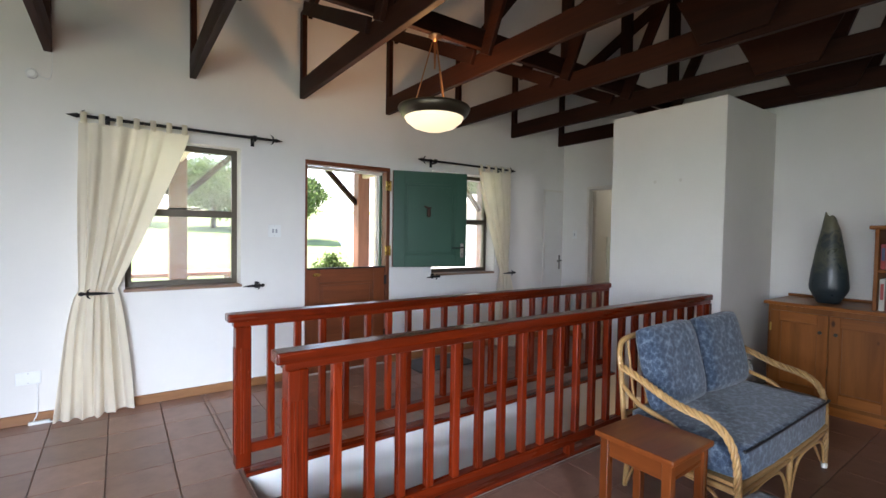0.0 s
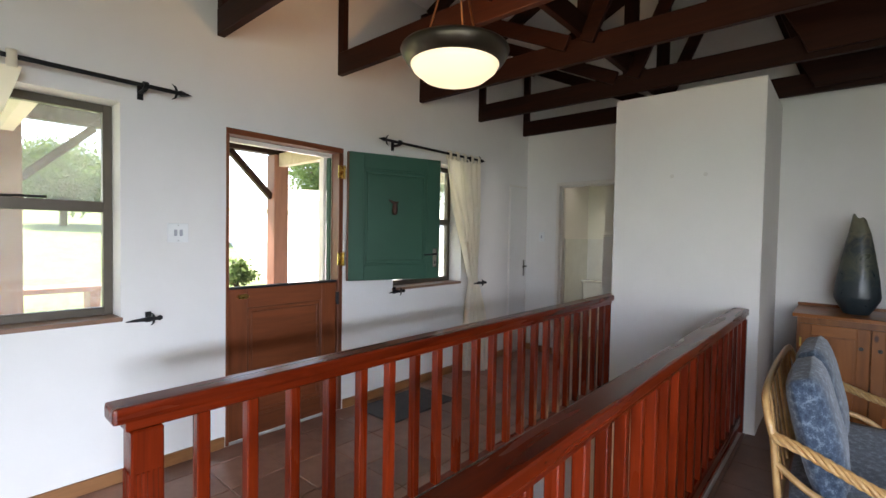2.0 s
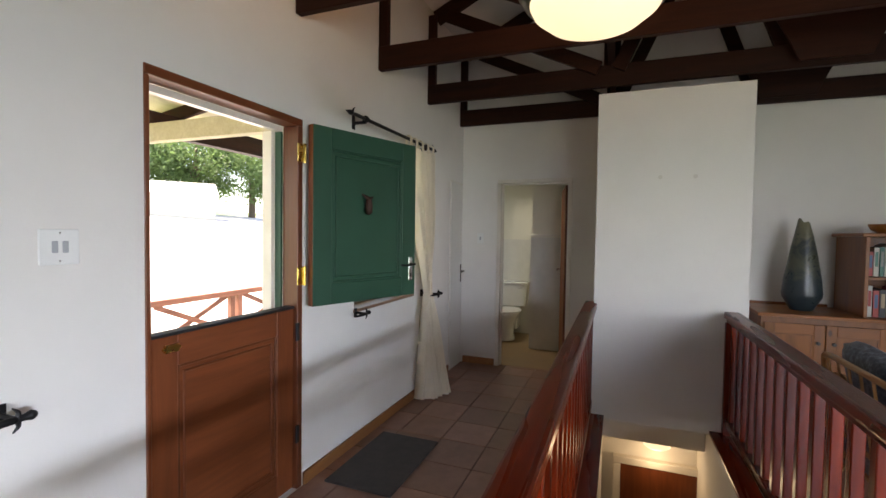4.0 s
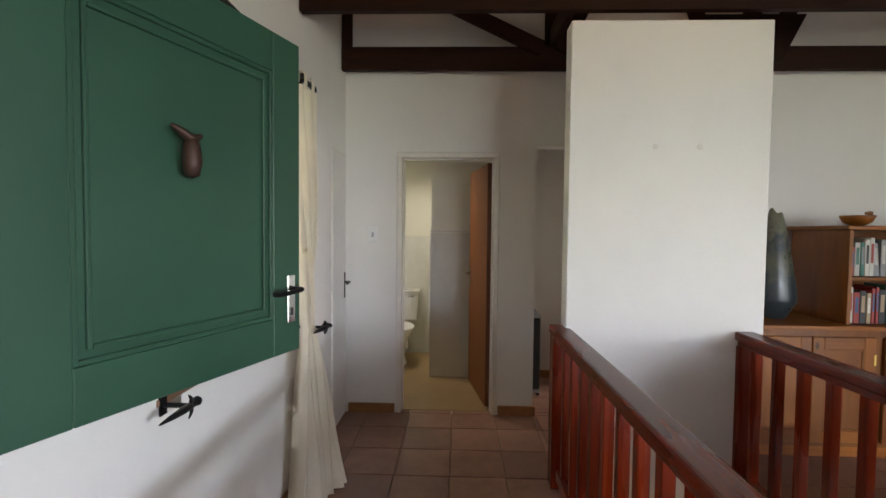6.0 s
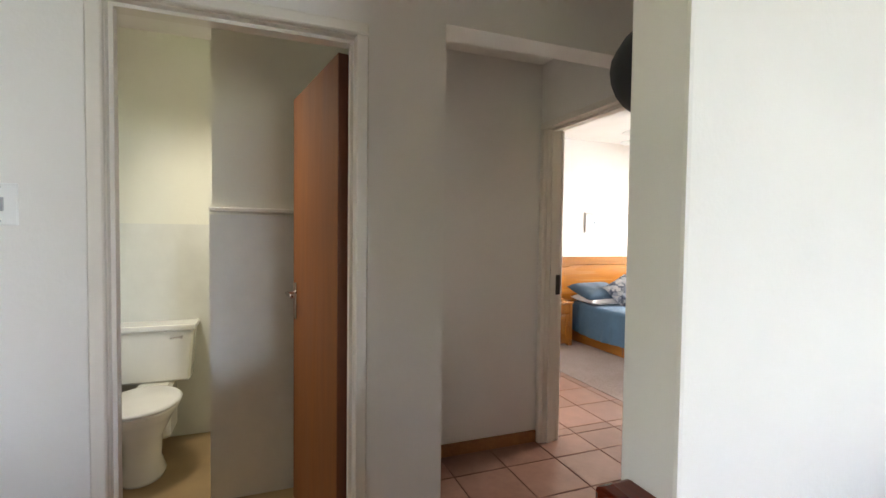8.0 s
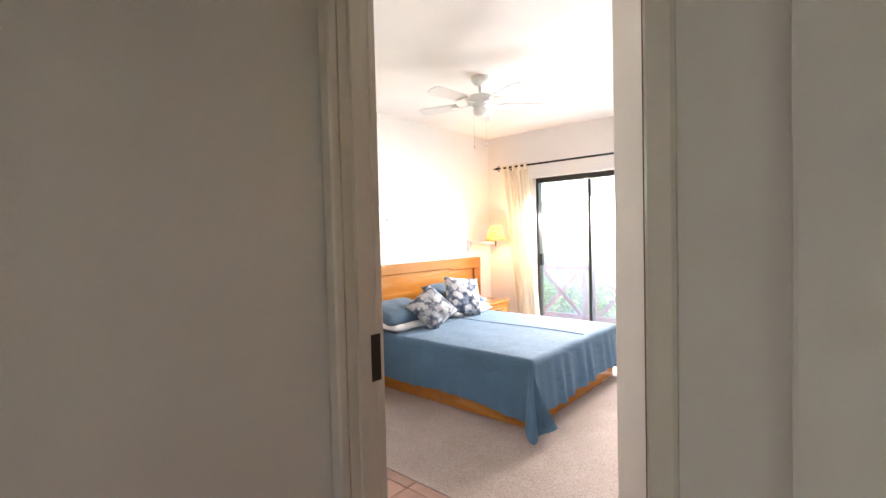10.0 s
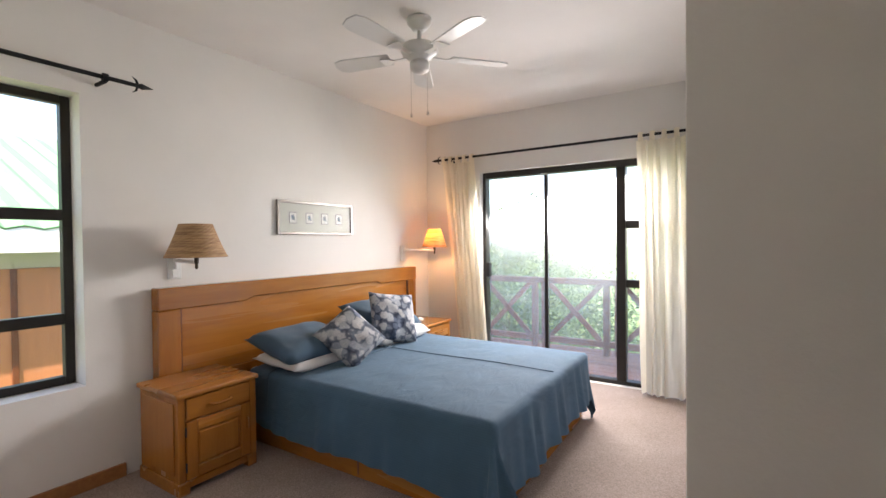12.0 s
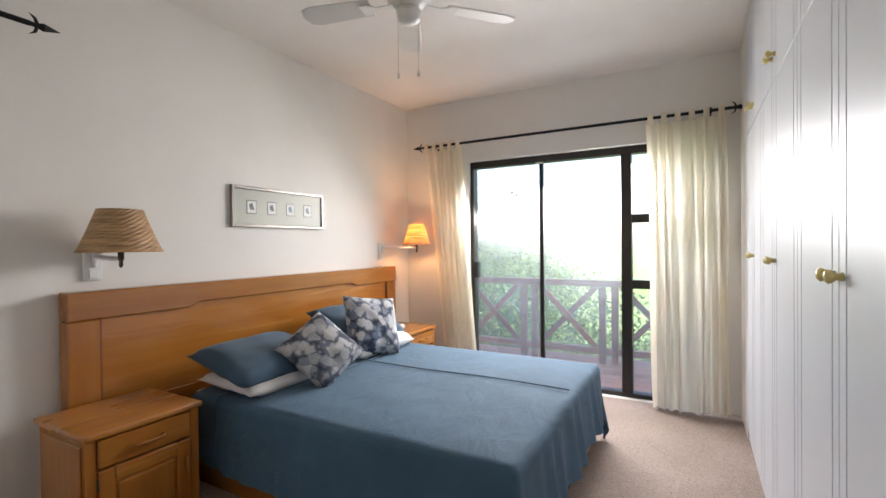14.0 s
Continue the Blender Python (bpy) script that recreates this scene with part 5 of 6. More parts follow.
bk = thing("bookcase", pose(4.92, -0.2, 0.876), "honey pine open bookcase standing on the sideboard", "bookcase")
L = 0.97
part("side", box(-0.25, 0.27, L - 0.025, L, 0, 0.615, 0.003), PINE["z"], bk)
part("side", box(-0.25, 0.27, -L, -L + 0.025, 0, 0.615, 0.003), PINE["z"], bk)
part("top", box(-0.275, 0.285, -L - 0.03, L + 0.03, 0.616, 0.645, 0.006), PINE["y"], bk)
part("shelf", box(-0.245, 0.25, -L + 0.0255, L - 0.0255, 0.29, 0.312, 0.003), PINE["y"], bk)
part("back", box(0.252, 0.268, -L + 0.0255, L - 0.0255, 0, 0.614), PINE["z"], bk)
rng = random.Random(5)
tones = [(0.55, 0.52, 0.46), (0.40, 0.37, 0.33), (0.30, 0.03, 0.025), (0.02, 0.02, 0.024), (0.03, 0.13, 0.10), (0.04, 0.08, 0.17), (0.34, 0.24, 0.14), (0.20, 0.20, 0.20), (0.46, 0.44, 0.38)]
book_mats = [plain("book_cover_%d" % i, c, 0.5, spread=0.08) for i, c in enumerate(tones)]
names = ["white", "ivory", "red", "black", "green", "blue", "tan", "grey", "cream"]
for level, z in ((0, 0.8765), (1, 1.189)):
    y = -0.2 + L - 0.03
    while y > -0.95:
        w, h, d = rng.uniform(0.018, 0.042), rng.uniform(0.19, 0.26), rng.uniform(0.14, 0.18)
        i = rng.randrange(len(tones))
        b = thing("book", pose(4.70, y - w / 2, z, rng.choice((0, 0, 0, -5)), 0, 0), names[i] + " book standing on the pine shelf", "book", "books on the shelves")
        part("cover", box(0, d, -w / 2, w / 2, 0.0025, h, 0.002), book_mats[i], b)
        part("title", box(-0.0008, 0.0004, -w * 0.28, w * 0.28, h * 0.35, h * 0.85), book_mats[(i + 3) % len(tones)], b)
        y -= w + rng.uniform(0.001, 0.006)
for y, r, h, lab in ((0.62, 0.10, 0.07, "turned brown wooden bowl on the bookcase"), (0.30, 0.085, 0.06, "small dark wooden bowl on the bookcase")):
    bo = thing("wooden_bowl", pose(4.80, y, 1.522), lab, "bowl")
    part("bowl", moved(lathe([(r * 0.35, 0.0), (r * 0.8, h * 0.35), (r, h * 0.9), (r * 0.97, h), (r * 0.9, h * 0.9), (r * 0.6, h * 0.35), (0, h * 0.2)], 28, 0.8), pose(0, 0, 0, 0, 0, 20)), PINE["z"], bo, smooth=True)
    part("handle", tube([(0.0, -r * 0.75, h * 0.9), (0, -r * 0.9, h * 1.25), (0, -r * 0.5, h * 1.2)], [0.012, 0.014, 0.008], 8, smooth=3), PINE["z"], bo, smooth=True)
vs = thing("vase", pose(4.90, 1.09, 0.876), "tall dark blue-grey glazed pottery vase", "vase")
vb = lathe([(0.0, 0.0), (0.085, 0.0), (0.095, 0.012), (0.155, 0.11), (0.16, 0.14), (0.148, 0.25), (0.11, 0.46), (0.075, 0.62), (0.05, 0.715), (0.042, 0.72), (0.06, 0.62), (0.04, 0.3), (0, 0.28)], 40, 0.85)
for v in vb.verts:
    if v.co.z > 0.66:
        v.co.z += 0.035 * math.sin(math.atan2(v.co.y, v.co.x) + 0.6) + 0.016 * math.sin(3 * math.atan2(v.co.y, v.co.x))
part("body", vb, VASE, vs, smooth=True, m=pose(0, 0, 0, 0, 0, 70) @ Matrix.Diagonal((0.88, 0.88, 1, 1)))


# ---- bed ----
bed = thing("bed", pose(7.72, -1.115, 0.004), "double bed with a golden oak base and blue spread", "bed")
BL, BW = 0.93, 0.755
part("foot_board", box(-BL, -BL + 0.03, -BW, BW, 0, 0.30, 0.003), OAK["y"], bed, "golden oak plinth")
for y0, y1 in ((BW - 0.03, BW), (-BW, -BW + 0.03)):
    part("side_board", box(-BL + 0.0305, BL, y0, y1, 0, 0.30, 0.003), OAK["x"], bed, "golden oak plinth")
part("drawer_line", box(-0.10, -0.09, BW, BW + 0.002, 0.02, 0.28), DOORW["x"], bed)
part("mattress", box(-BL + 0.01, BL, -BW + 0.01, BW - 0.01, 0.301, 0.48, 0.04, 3), PILLOWW, bed, "white mattress")


def bedspread():
    bm = bmesh.new()
    x0, x1, hw, top = -BL - 0.015, BL - 0.08, BW + 0.015, 0.502
    nx, ny, drop = 60, 44, 15
    over = 0.40

    def fold(a, k, seed):
        return 0.020 * k * (math.sin(a * 17 + seed) + 0.6 * math.sin(a * 31 + 2 * seed) + 0.5 * noise.noise(Vector((a * 6, seed, 0))))
    grid = {}
    for i in range(-drop, nx + 1):
        for j in range(-drop, ny + drop + 1):
            ic, jc = max(i, 0), min(max(j, 0), ny)
            x = x0 + (x1 - x0) * ic / nx
            y = -hw + 2 * hw * jc / ny
            dx, dy = max(-i, 0) / drop, max(-j, 0, j - ny) / drop
            side = 1 if j > ny else -1
            z = top + 0.006 * noise.noise(Vector((x * 3, y * 3, 1))) - 0.012 * max(0, 1 - 8 * min(ic / nx, jc / ny, 1 - jc / ny)) ** 2
            if dx and dy:
                r = max(dx, dy)
                a = math.atan2(dy, dx)
                fl = 0.05 + 0.10 * r * (1 + 0.55 * math.cos(6 * a)) if side > 0 else 0.03 + 0.03 * r * (1 + 0.6 * math.cos(6 * a))
                x -= fl * math.cos(a) * r ** 0.5
                y += side * fl * math.sin(a) * r ** 0.5
                z -= (over + 0.10 * math.sin(2 * a)) * r
            elif dx:
                f = fold(y, dx, 1.0)
                x -= 0.018 + 1.6 * abs(f) + 0.015 * dx
                z -= over * 0.90 * dx * (1 + 0.05 * math.sin(3 * y))
            elif dy:
                f = fold(x, dy, 4.0 + side)
                y += side * (0.018 + abs(f) * 0.7 + 0.02 * dy)
                z -= over * dy * (1 - 0.16 * ic / nx + 0.04 * math.sin(5 * x))
            grid[i, j] = bm.verts.new((x, y, z))
    for i in range(-drop, nx):
        for j in range(-drop, ny + drop):
            bm.faces.new((grid[i, j], grid[i + 1, j], grid[i + 1, j + 1], grid[i, j + 1]))
    bmesh.ops.recalc_face_normals(bm, faces=bm.faces[:])
    return bm


spread_ = thing("bedspread", pose(7.72, -1.115, 0.004), "slate-blue cotton bedspread draped over the bed", "bedspread")
part("cloth", bedspread(), COVER, spread_, smooth=True)
part("seam", tube([(0.40, -0.62, 0.512), (0.38, -0.2, 0.513), (0.36, 0.2, 0.512)], 0.003, 6, smooth=4), PILLOWB, spread_)
part("seam", tube([(0.64, 0.60, 0.508), (0.64, 0.74, 0.505), (0.64, 0.795, 0.47), (0.64, 0.806, 0.30), (0.64, 0.812, 0.16)], 0.004, 6, smooth=4), PILLOWB, spread_, "dark stitched seam")
part("seam", tube([(0.45, -0.12, 0.511), (0.0, -0.10, 0.513), (-0.5, -0.13, 0.511), (-0.93, -0.12, 0.507)], 0.004, 6, smooth=5), PILLOWB, spread_, "dark stitched seam")

# headboard
hb = thing("headboard", pose(8.74, -1.125, 0.004), "wide golden oak headboard with a framed field", "headboard")
part("field", box(-0.012, 0.045, -1.18, 1.18, 0.10, 0.96), OAK["y"], hb)
part("top_rail", prism([(-1.295, 0.93), (-0.72, 0.93), (-0.66, 0.955), (0.66, 0.955), (0.72, 0.93), (1.295, 0.93), (1.295, 1.066), (-1.295, 1.066)], "x", -0.035, 0.05, 0.006), OAK["y"], hb)
for y0, y1 in ((-1.295, -1.16), (1.16, 1.295)):
    part("stile", box(-0.03, 0.05, y0, y1, 0, 0.9295, 0.006), OAK["z"], hb)
# raised dark strips draw the shade of the recess beside each stile
for y0, y1 in ((-1.1595, -1.15), (1.15, 1.1595)):
    part("groove", box(-0.0165, -0.0125, y0, y1, 0.502, 0.928), DOORW["z"], hb, "dark strip drawing the shade in the joint beside the field")
part("lower_rail", box(-0.028, 0.05, -1.159, 1.159, 0.30, 0.50, 0.004), OAK["y"], hb)


def bedside(m, w, d, label):
    """A bedside cabinet facing local -x; w along y."""
    t = thing("bedside_cabinet", m, label, "bedside cabinet", "bedside cabinets")
    h = 0.545
    part("body", box(0.02, d, -w / 2 + 0.012, w / 2 - 0.012, 0.06, h - 0.028), OAK["z"], t)
    part("top", box(-0.012, d, -w / 2 - 0.01, w / 2 + 0.01, h - 0.027, h, 0.009, 2), OAK["y"], t)
    part("plinth", joined(box(0.0, 0.06, -w / 2, -w / 2 + 0.06, 0, 0.07, 0.006), box(0.0, 0.06, w / 2 - 0.06, w / 2, 0, 0.07, 0.006), box(0.008, 0.05, -w / 2 + 0.06, w / 2 - 0.06, 0.03, 0.07, 0.003), box(0.06, d, w / 2 - 0.04, w / 2, 0, 0.07, 0.004), box(0.06, d, -w / 2, -w / 2 + 0.04, 0, 0.07, 0.004)), OAK["y"], t)
    for s in (-1, 1):
        part("stile", box(0.004, 0.0195, s * w / 2 - (0.04 if s > 0 else 0), s * w / 2 + (0.04 if s < 0 else 0), 0.071, h - 0.028, 0.003), OAK["z"], t)
        part("side_panel", box(0.06, d - 0.04, s * (w / 2 - 0.008) - 0.004, s * (w / 2 - 0.008) + 0.004, 0.10, h - 0.06, 0.003), OAK["z"], t)
    dr = part("drawer", box(-0.002, 0.0195, -w / 2 + 0.043, w / 2 - 0.043, 0.395, h - 0.036, 0.005), OAK["y"], t)
    part("drawer_pull", tube([(-0.002, -0.06, 0.45), (-0.024, -0.05, 0.45), (-0.026, 0.0, 0.447), (-0.024, 0.05, 0.45), (-0.002, 0.06, 0.45)], 0.008, 8, smooth=4), OAK["y"], dr, "turned oak pull", True)
    a, b = -w / 2 + 0.043, w / 2 - 0.043
    do = part("door", box(0.003, 0.0195, a + 0.068, b - 0.068, 0.143, 0.317, 0.008), OAK["z"], t)
    for y_ in (a, b - 0.06):
        part("door_stile", box(-0.002, 0.0195, y_, y_ + 0.06, 0.078, 0.385, 0.004), OAK["z"], do)
    for z_ in (0.078, 0.326):
        part("door_rail", box(-0.002, 0.0195, a + 0.06, b - 0.06, z_, z_ + 0.059, 0.003), OAK["y"], do)
    part("door_back", box(0.012, 0.0192, a + 0.059, b - 0.059, 0.136, 0.327), OAK["z"], do)
    part("door_pull", box(-0.020, -0.0025, a + 0.02, a + 0.032, 0.24, 0.31, 0.004), OAK["z"], do)
    for z in (0.12, 0.31):
        part("hinge", box(-0.004, 0.012, b + 0.0005, b + 0.004, z, z + 0.05), BLACK, do, "dark hinge")
    return t


bedside(pose(8.27, 0.06, 0.004), 0.46, 0.43, "golden oak bedside cabinet with drawer and panelled door")
bedside(pose(8.27, -2.18, 0.004), 0.44, 0.43, "golden oak bedside cabinet by the lit lamp")
clk = thing("bedside_ornament", pose(8.45, -2.12, 0.55), "small white shell ornament on the cabinet", "ornament")
part("shell", joined(moved(lathe([(0.0, 0.0), (0.035, 0.004), (0.04, 0.018), (0.02, 0.035), (0, 0.038)], 14), pose(0, 0, 0)), tube([(0.02, 0.02, 0.02), (0.05, 0.03, 0.04)], [0.012, 0.003], 8)), PORCELAIN, clk, smooth=True)


def soft_pad(w, h, t, n=18, seed=0, pinch=0.10):
    """A stuffed pillow in local x and z with thin edges and pulled corners, centred."""
    bm = bmesh.new()
    for s in (-1, 1):
        rows = []
        for i in range(n + 1):
            row = []
            for j in range(n + 1):
                u, v = 2 * i / n - 1, 2 * j / n - 1
                e = max(0.0, (1 - u ** 4) * (1 - v ** 4)) ** 0.55
                kx, kz = 1 - pinch * (1 - v * v), 1 - pinch * (1 - u * u)
                y = s * (t / 2 * e + 0.002) + e * (0.014 * noise.noise(Vector((u * 2 + seed, v * 2, s))) + 0.007 * noise.noise(Vector((u * 5 + seed, v * 3, s))))
                row.append(bm.verts.new((u * w / 2 * kz ** 0.5 * (1 - pinch * 0.5 * (1 - v * v)), y, v * h / 2 * (1 - pinch * 0.5 * (1 - u * u)))))
            rows.append(row)
        for a, b in zip(rows, rows[1:]):
            for j in range(n):
                f = (a[j], b[j], b[j + 1], a[j + 1])
                bm.faces.new(f if s < 0 else f[::-1])
    bmesh.ops.remove_doubles(bm, verts=bm.verts[:], dist=0.0045)
    return bm


def pillow(m, w, h, t, mat, label, seed, name="pillow"):
    p = thing(name, m, label, name)
    part("cover", soft_pad(w, h, t, seed=seed), mat, p, smooth=True)
    return p


pillow(pose(8.34, -0.64, 0.552, 86, 0, 90), 0.60, 0.43, 0.10, PILLOWW, "white pillow lying under a blue one", 1)
pillow(pose(8.36, -0.63, 0.645, 77, 0, 90), 0.66, 0.46, 0.15, PILLOWB, "slate-blue pillow propped against the headboard", 2)
pillow(pose(8.36, -1.52, 0.575, 82, 0, 90), 0.66, 0.46, 0.15, PILLOWW, "white pillow lying under a blue one", 3)
pillow(pose(8.40, -1.50, 0.70, 62, 0, 90), 0.66, 0.46, 0.15, PILLOWB, "slate-blue pillow behind a shell cushion", 4)
pillow(pose(8.10, -0.80, 0.675, 40, 0, 62) @ pose(0, 0, 0, 0, 36, 0), 0.375, 0.375, 0.14, SHELLS, "blue-grey cushion printed with seashells lying askew", 5, "cushion")
pillow(pose(8.20, -1.40, 0.71, 22, 0, 72) @ pose(0, 0, 0, 0, -8, 0), 0.42, 0.42, 0.14, SHELLS, "blue-grey cushion printed with seashells standing up", 6, "cushion")


# ---- bedside wall lamps ----
def wall_lamp(y, z, arm, rb, rt, h, shade_mat, lit, label):
    t = thing("wall_lamp", pose(8.8, y, z), label, "wall lamp", "bedside wall lamps")
    part("backplate", box(-0.018, -0.0005, -0.04, 0.04, -0.085, 0.075, 0.004), PLASTIC, t)
    part("switch", box(-0.026, -0.0185, -0.022, 0.022, -0.075, -0.03, 0.003), PLASTIC, t)
    part("arm", joined(tube([(-0.018, 0, 0.03), (-0.05, 0.0, 0.03), (arm[0], arm[1], 0.02)], 0.011, 8), tube([(-0.03, 0, -0.02), (-0.03, 0, 0.06)], 0.012, 10)), PLASTIC, t, "white swing arm")
    part("socket", moved(lathe([(0.004, -0.04), (0.010, -0.03), (0.008, -0.012), (0.013, 0.0), (0.013, 0.03), (0.034, 0.042), (0.034, 0.05), (0.012, 0.06), (0.012, 0.09), (0, 0.09)], 16), Matrix.Translation((arm[0], arm[1], 0.02))), LAMPRIM, t, "bronze lamp holder", True)
    sh = bmesh.new()
    seg, rows = 40, 22
    ring = []
    for j in range(rows + 1):
        k = j / rows
        r = rb + (rt - rb) * k ** 0.85
        zz = 0.055 + h * k
        ring.append([sh.verts.new((arm[0] + (r + 0.0018 * (-1) ** (i + j)) * math.cos(2 * math.pi * i / seg), arm[1] + (r + 0.0018 * (-1) ** (i + j)) * math.sin(2 * math.pi * i / seg), zz)) for i in range(seg)])
    for a, b in zip(ring, ring[1:]):
        for i in range(seg):
            sh.faces.new((a[i], a[(i + 1) % seg], b[(i + 1) % seg], b[i]))
    so = part("shade", sh, shade_mat, t, "woven wicker shade" if not lit else "glowing woven wicker shade")
    so.modifiers.new("thick", "SOLIDIFY").thickness = 0.003
    if lit:
        part("bulb", moved(lathe([(0.0, 0.07), (0.018, 0.08), (0.026, 0.11), (0.018, 0.14), (0, 0.15)], 14), Matrix.Translation((arm[0], arm[1], 0))), BULB, t, "lit bulb", True)
    return t


wall_lamp(0.03, 1.20, (-0.20, -0.035), 0.175, 0.092, 0.20, WICKER, False, "unlit wicker-shaded wall lamp on a white swing arm")
wall_lamp(-2.30, 1.22, (-0.28, -0.20), 0.135, 0.068, 0.19, SHADELIT, True, "lit wicker-shaded wall lamp on a white swing arm")

# ---- picture ----
pic = thing("picture", pose(8.8, -1.135, 1.535), "long silver-framed picture of four small prints", "picture")
e = 0.022
part("frame", joined(box(-0.025, -0.001, -0.405, -0.405 + e, -0.135, 0.135, 0.003), box(-0.025, -0.001, 0.405 - e, 0.405, -0.135, 0.135, 0.003), box(-0.025, -0.001, -0.405 + e, 0.405 - e, -0.135, -0.135 + e, 0.003), box(-0.025, -0.001, -0.405 + e, 0.405 - e, 0.135 - e, 0.135, 0.003)), plain("silver_frame", (0.28, 0.25, 0.23), 0.35, 0.6), pic)
part("mount", box(-0.010, -0.001, -0.383, 0.383, -0.113, 0.113), plain("mount_board", (0.50, 0.48, 0.42), 0.8, spread=0.04), pic)
for k in range(4):
    y = 0.25 - 0.165 * k
    pr = part("print", box(-0.0125, -0.0105, y - 0.038, y + 0.038, -0.045, 0.045), BLACK, pic, "small blue-grey print")
    part("print_field", box(-0.0135, -0.0126, y - 0.033, y + 0.033, -0.04, 0.04), PILLOWW, pr)
    part("print_figure", prism([(y - 0.02, -0.02), (y + 0.015, -0.015), (y + 0.02, 0.015), (y - 0.005, 0.028)], "x", -0.0142, -0.0137), PILLOWB, pr)
gp = part("glazing", box(-0.016, -0.0155, -0.383, 0.383, -0.113, 0.113), PICGLASS, pic, "reflecting glass")

# ---- ceiling fan ----
fan = thing("ceiling_fan", pose(7.41, -0.70, 2.65), "white five-bladed ceiling fan with pull chains", "ceiling fan")
FANW = plain("fan_enamel", (0.68, 0.67, 0.64), 0.35, spread=0.03)
part("canopy", lathe([(0.0, 0), (0.075, 0), (0.07, -0.03), (0.04, -0.065), (0.018, -0.07)], 24), FANW, fan, smooth=True)
part("downrod", tube([(0, 0, -0.06), (0, 0, -0.15)], 0.013, 12), FANW, fan)
part("motor", lathe([(0.02, -0.13), (0.06, -0.14), (0.105, -0.16), (0.112, -0.19), (0.10, -0.215), (0.06, -0.235), (0.055, -0.25), (0, -0.25)], 32), FANW, fan, smooth=True)
part("switch_housing", lathe([(0.05, -0.25), (0.06, -0.262), (0.055, -0.30), (0.03, -0.318), (0, -0.32)], 24), FANW, fan, smooth=True)
for k in range(5):
    a = 14 + 72 * k
    ir = part("blade_iron", moved(prism([(0.08, -0.02), (0.16, -0.012), (0.21, -0.045), (0.24, -0.045), (0.24, 0.045), (0.21, 0.045), (0.16, 0.012), (0.08, 0.02)], "z", -0.226, -0.221), pose(0, 0, 0, 0, 0, a)), FANW, fan)
    part("blade", moved(prism([(0.19, -0.055), (0.50, -0.068), (0.55, -0.05), (0.565, 0.0), (0.55, 0.05), (0.50, 0.068), (0.19, 0.055)], "z", -0.004, 0.004, 0.002), pose(0, 0, 0, 0, 0, a) @ pose(0, 0, -0.212, 11, 0, 0)), FANW, fan)
for x, y, L_ in ((0.05, 0.02, 0.24), (-0.02, -0.05, 0.22)):
    ch = part("pull_chain", tube([(x, y, -0.30), (x, y, -0.30 - L_)], 0.0022, 6), CHROME, fan)
    part("pull", lathe([(0.002, 0), (0.007, -0.02), (0.006, -0.035), (0, -0.036)], 10), CHROME, ch, m=pose(x, y, -0.30 - L_))

# ---- bedroom curtains ----
curtain_rod(pose(5.99, -2.66, 2.215), 2.55, -0.12, "long black curtain rod over the sliding door")
curtain(pose(0, -2.66, 0.02), (8.12, 8.52), (8.2, 8.4), (7.96, 8.30), 2.15, None, 6, "cream cotton tab-top curtain drawn aside", 11, 0.045, 5)
curtain(pose(0, -2.66, 0.02), (6.02, 6.54), (6.2, 6.4), (6.0, 6.50), 2.15, None, 7, "cream cotton tab-top curtain drawn aside by the wardrobe", 14, 0.05, 6)
curtain_rod(pose(8.69, 0.29, 2.235, 0, 0, 90), 1.30, -0.11, "black forged curtain rod over the bedroom window")

# ---- wardrobe ----
ward = thing("wardrobe", pose(5.93, 0, 0.004), "built-in white enamelled wardrobe with grooved doors", "wardrobe")
part("carcass", box(-0.568, -0.022, -2.35, 0.34, 0.0, 2.64), WARDROBE, ward)
part("plinth", box(-0.0215, -0.012, -2.35, 0.34, 0, 0.08, 0.002), WARDROBE, ward)
part("end_panel", box(-0.57, 0.0, 0.3405, 0.358, 0, 2.64, 0.002), WHITE, ward, "plain off-white end panel")
part("filler", box(-0.568, -0.004, -2.775, -2.351, 0, 2.64), WHITE, ward)
edges = [0.335, -0.20, -0.68, -1.17, -1.56, -1.95, -2.345]
for k, (b, a) in enumerate(zip(edges, edges[1:])):
    for z0, z1, up in ((0.085, 1.93, False), (1.935, 2.635, True)):
        i = 0.055
        d = part("door", box(-0.0215, -0.0065, a + 0.0025, b - 0.0025, z0, z1), WARDROBE, ward)
        for p, q in ((a + 0.0025, a + i), (a + i + 0.008, b - i - 0.008), (b - i, b - 0.0025)):
            part("door_board", box(-0.0064, 0.0, p, q, z0, z1, 0.0012), WARDROBE, d)
        ky = (a + 0.035) if k % 2 == 0 else (b - 0.035)
        kz = 1.19 if not up else 2.03
        part("knob", moved(lathe([(0.010, 0.0), (0.008, 0.012), (0.015, 0.020), (0.017, 0.027), (0.010, 0.034), (0, 0.035)], 20), pose(0.0, ky, kz, 0, 90, 0)), KNOB, d, "glossy cream knob", True)


# ---- outside: ground, porch, deck, planting ----
def ground_height(x, y):
    if y > 8:
        k = 0.085 + 0.02 * min(1, max(0, (x - 6) / 8))
        return -0.35 + min(y - 8, 60) * k
    if y > -3:
        return -0.35 - (0 if y > 4 else (4 - y) * 0.40)
    return -3.15 - min(-3 - y, 40) * 0.10


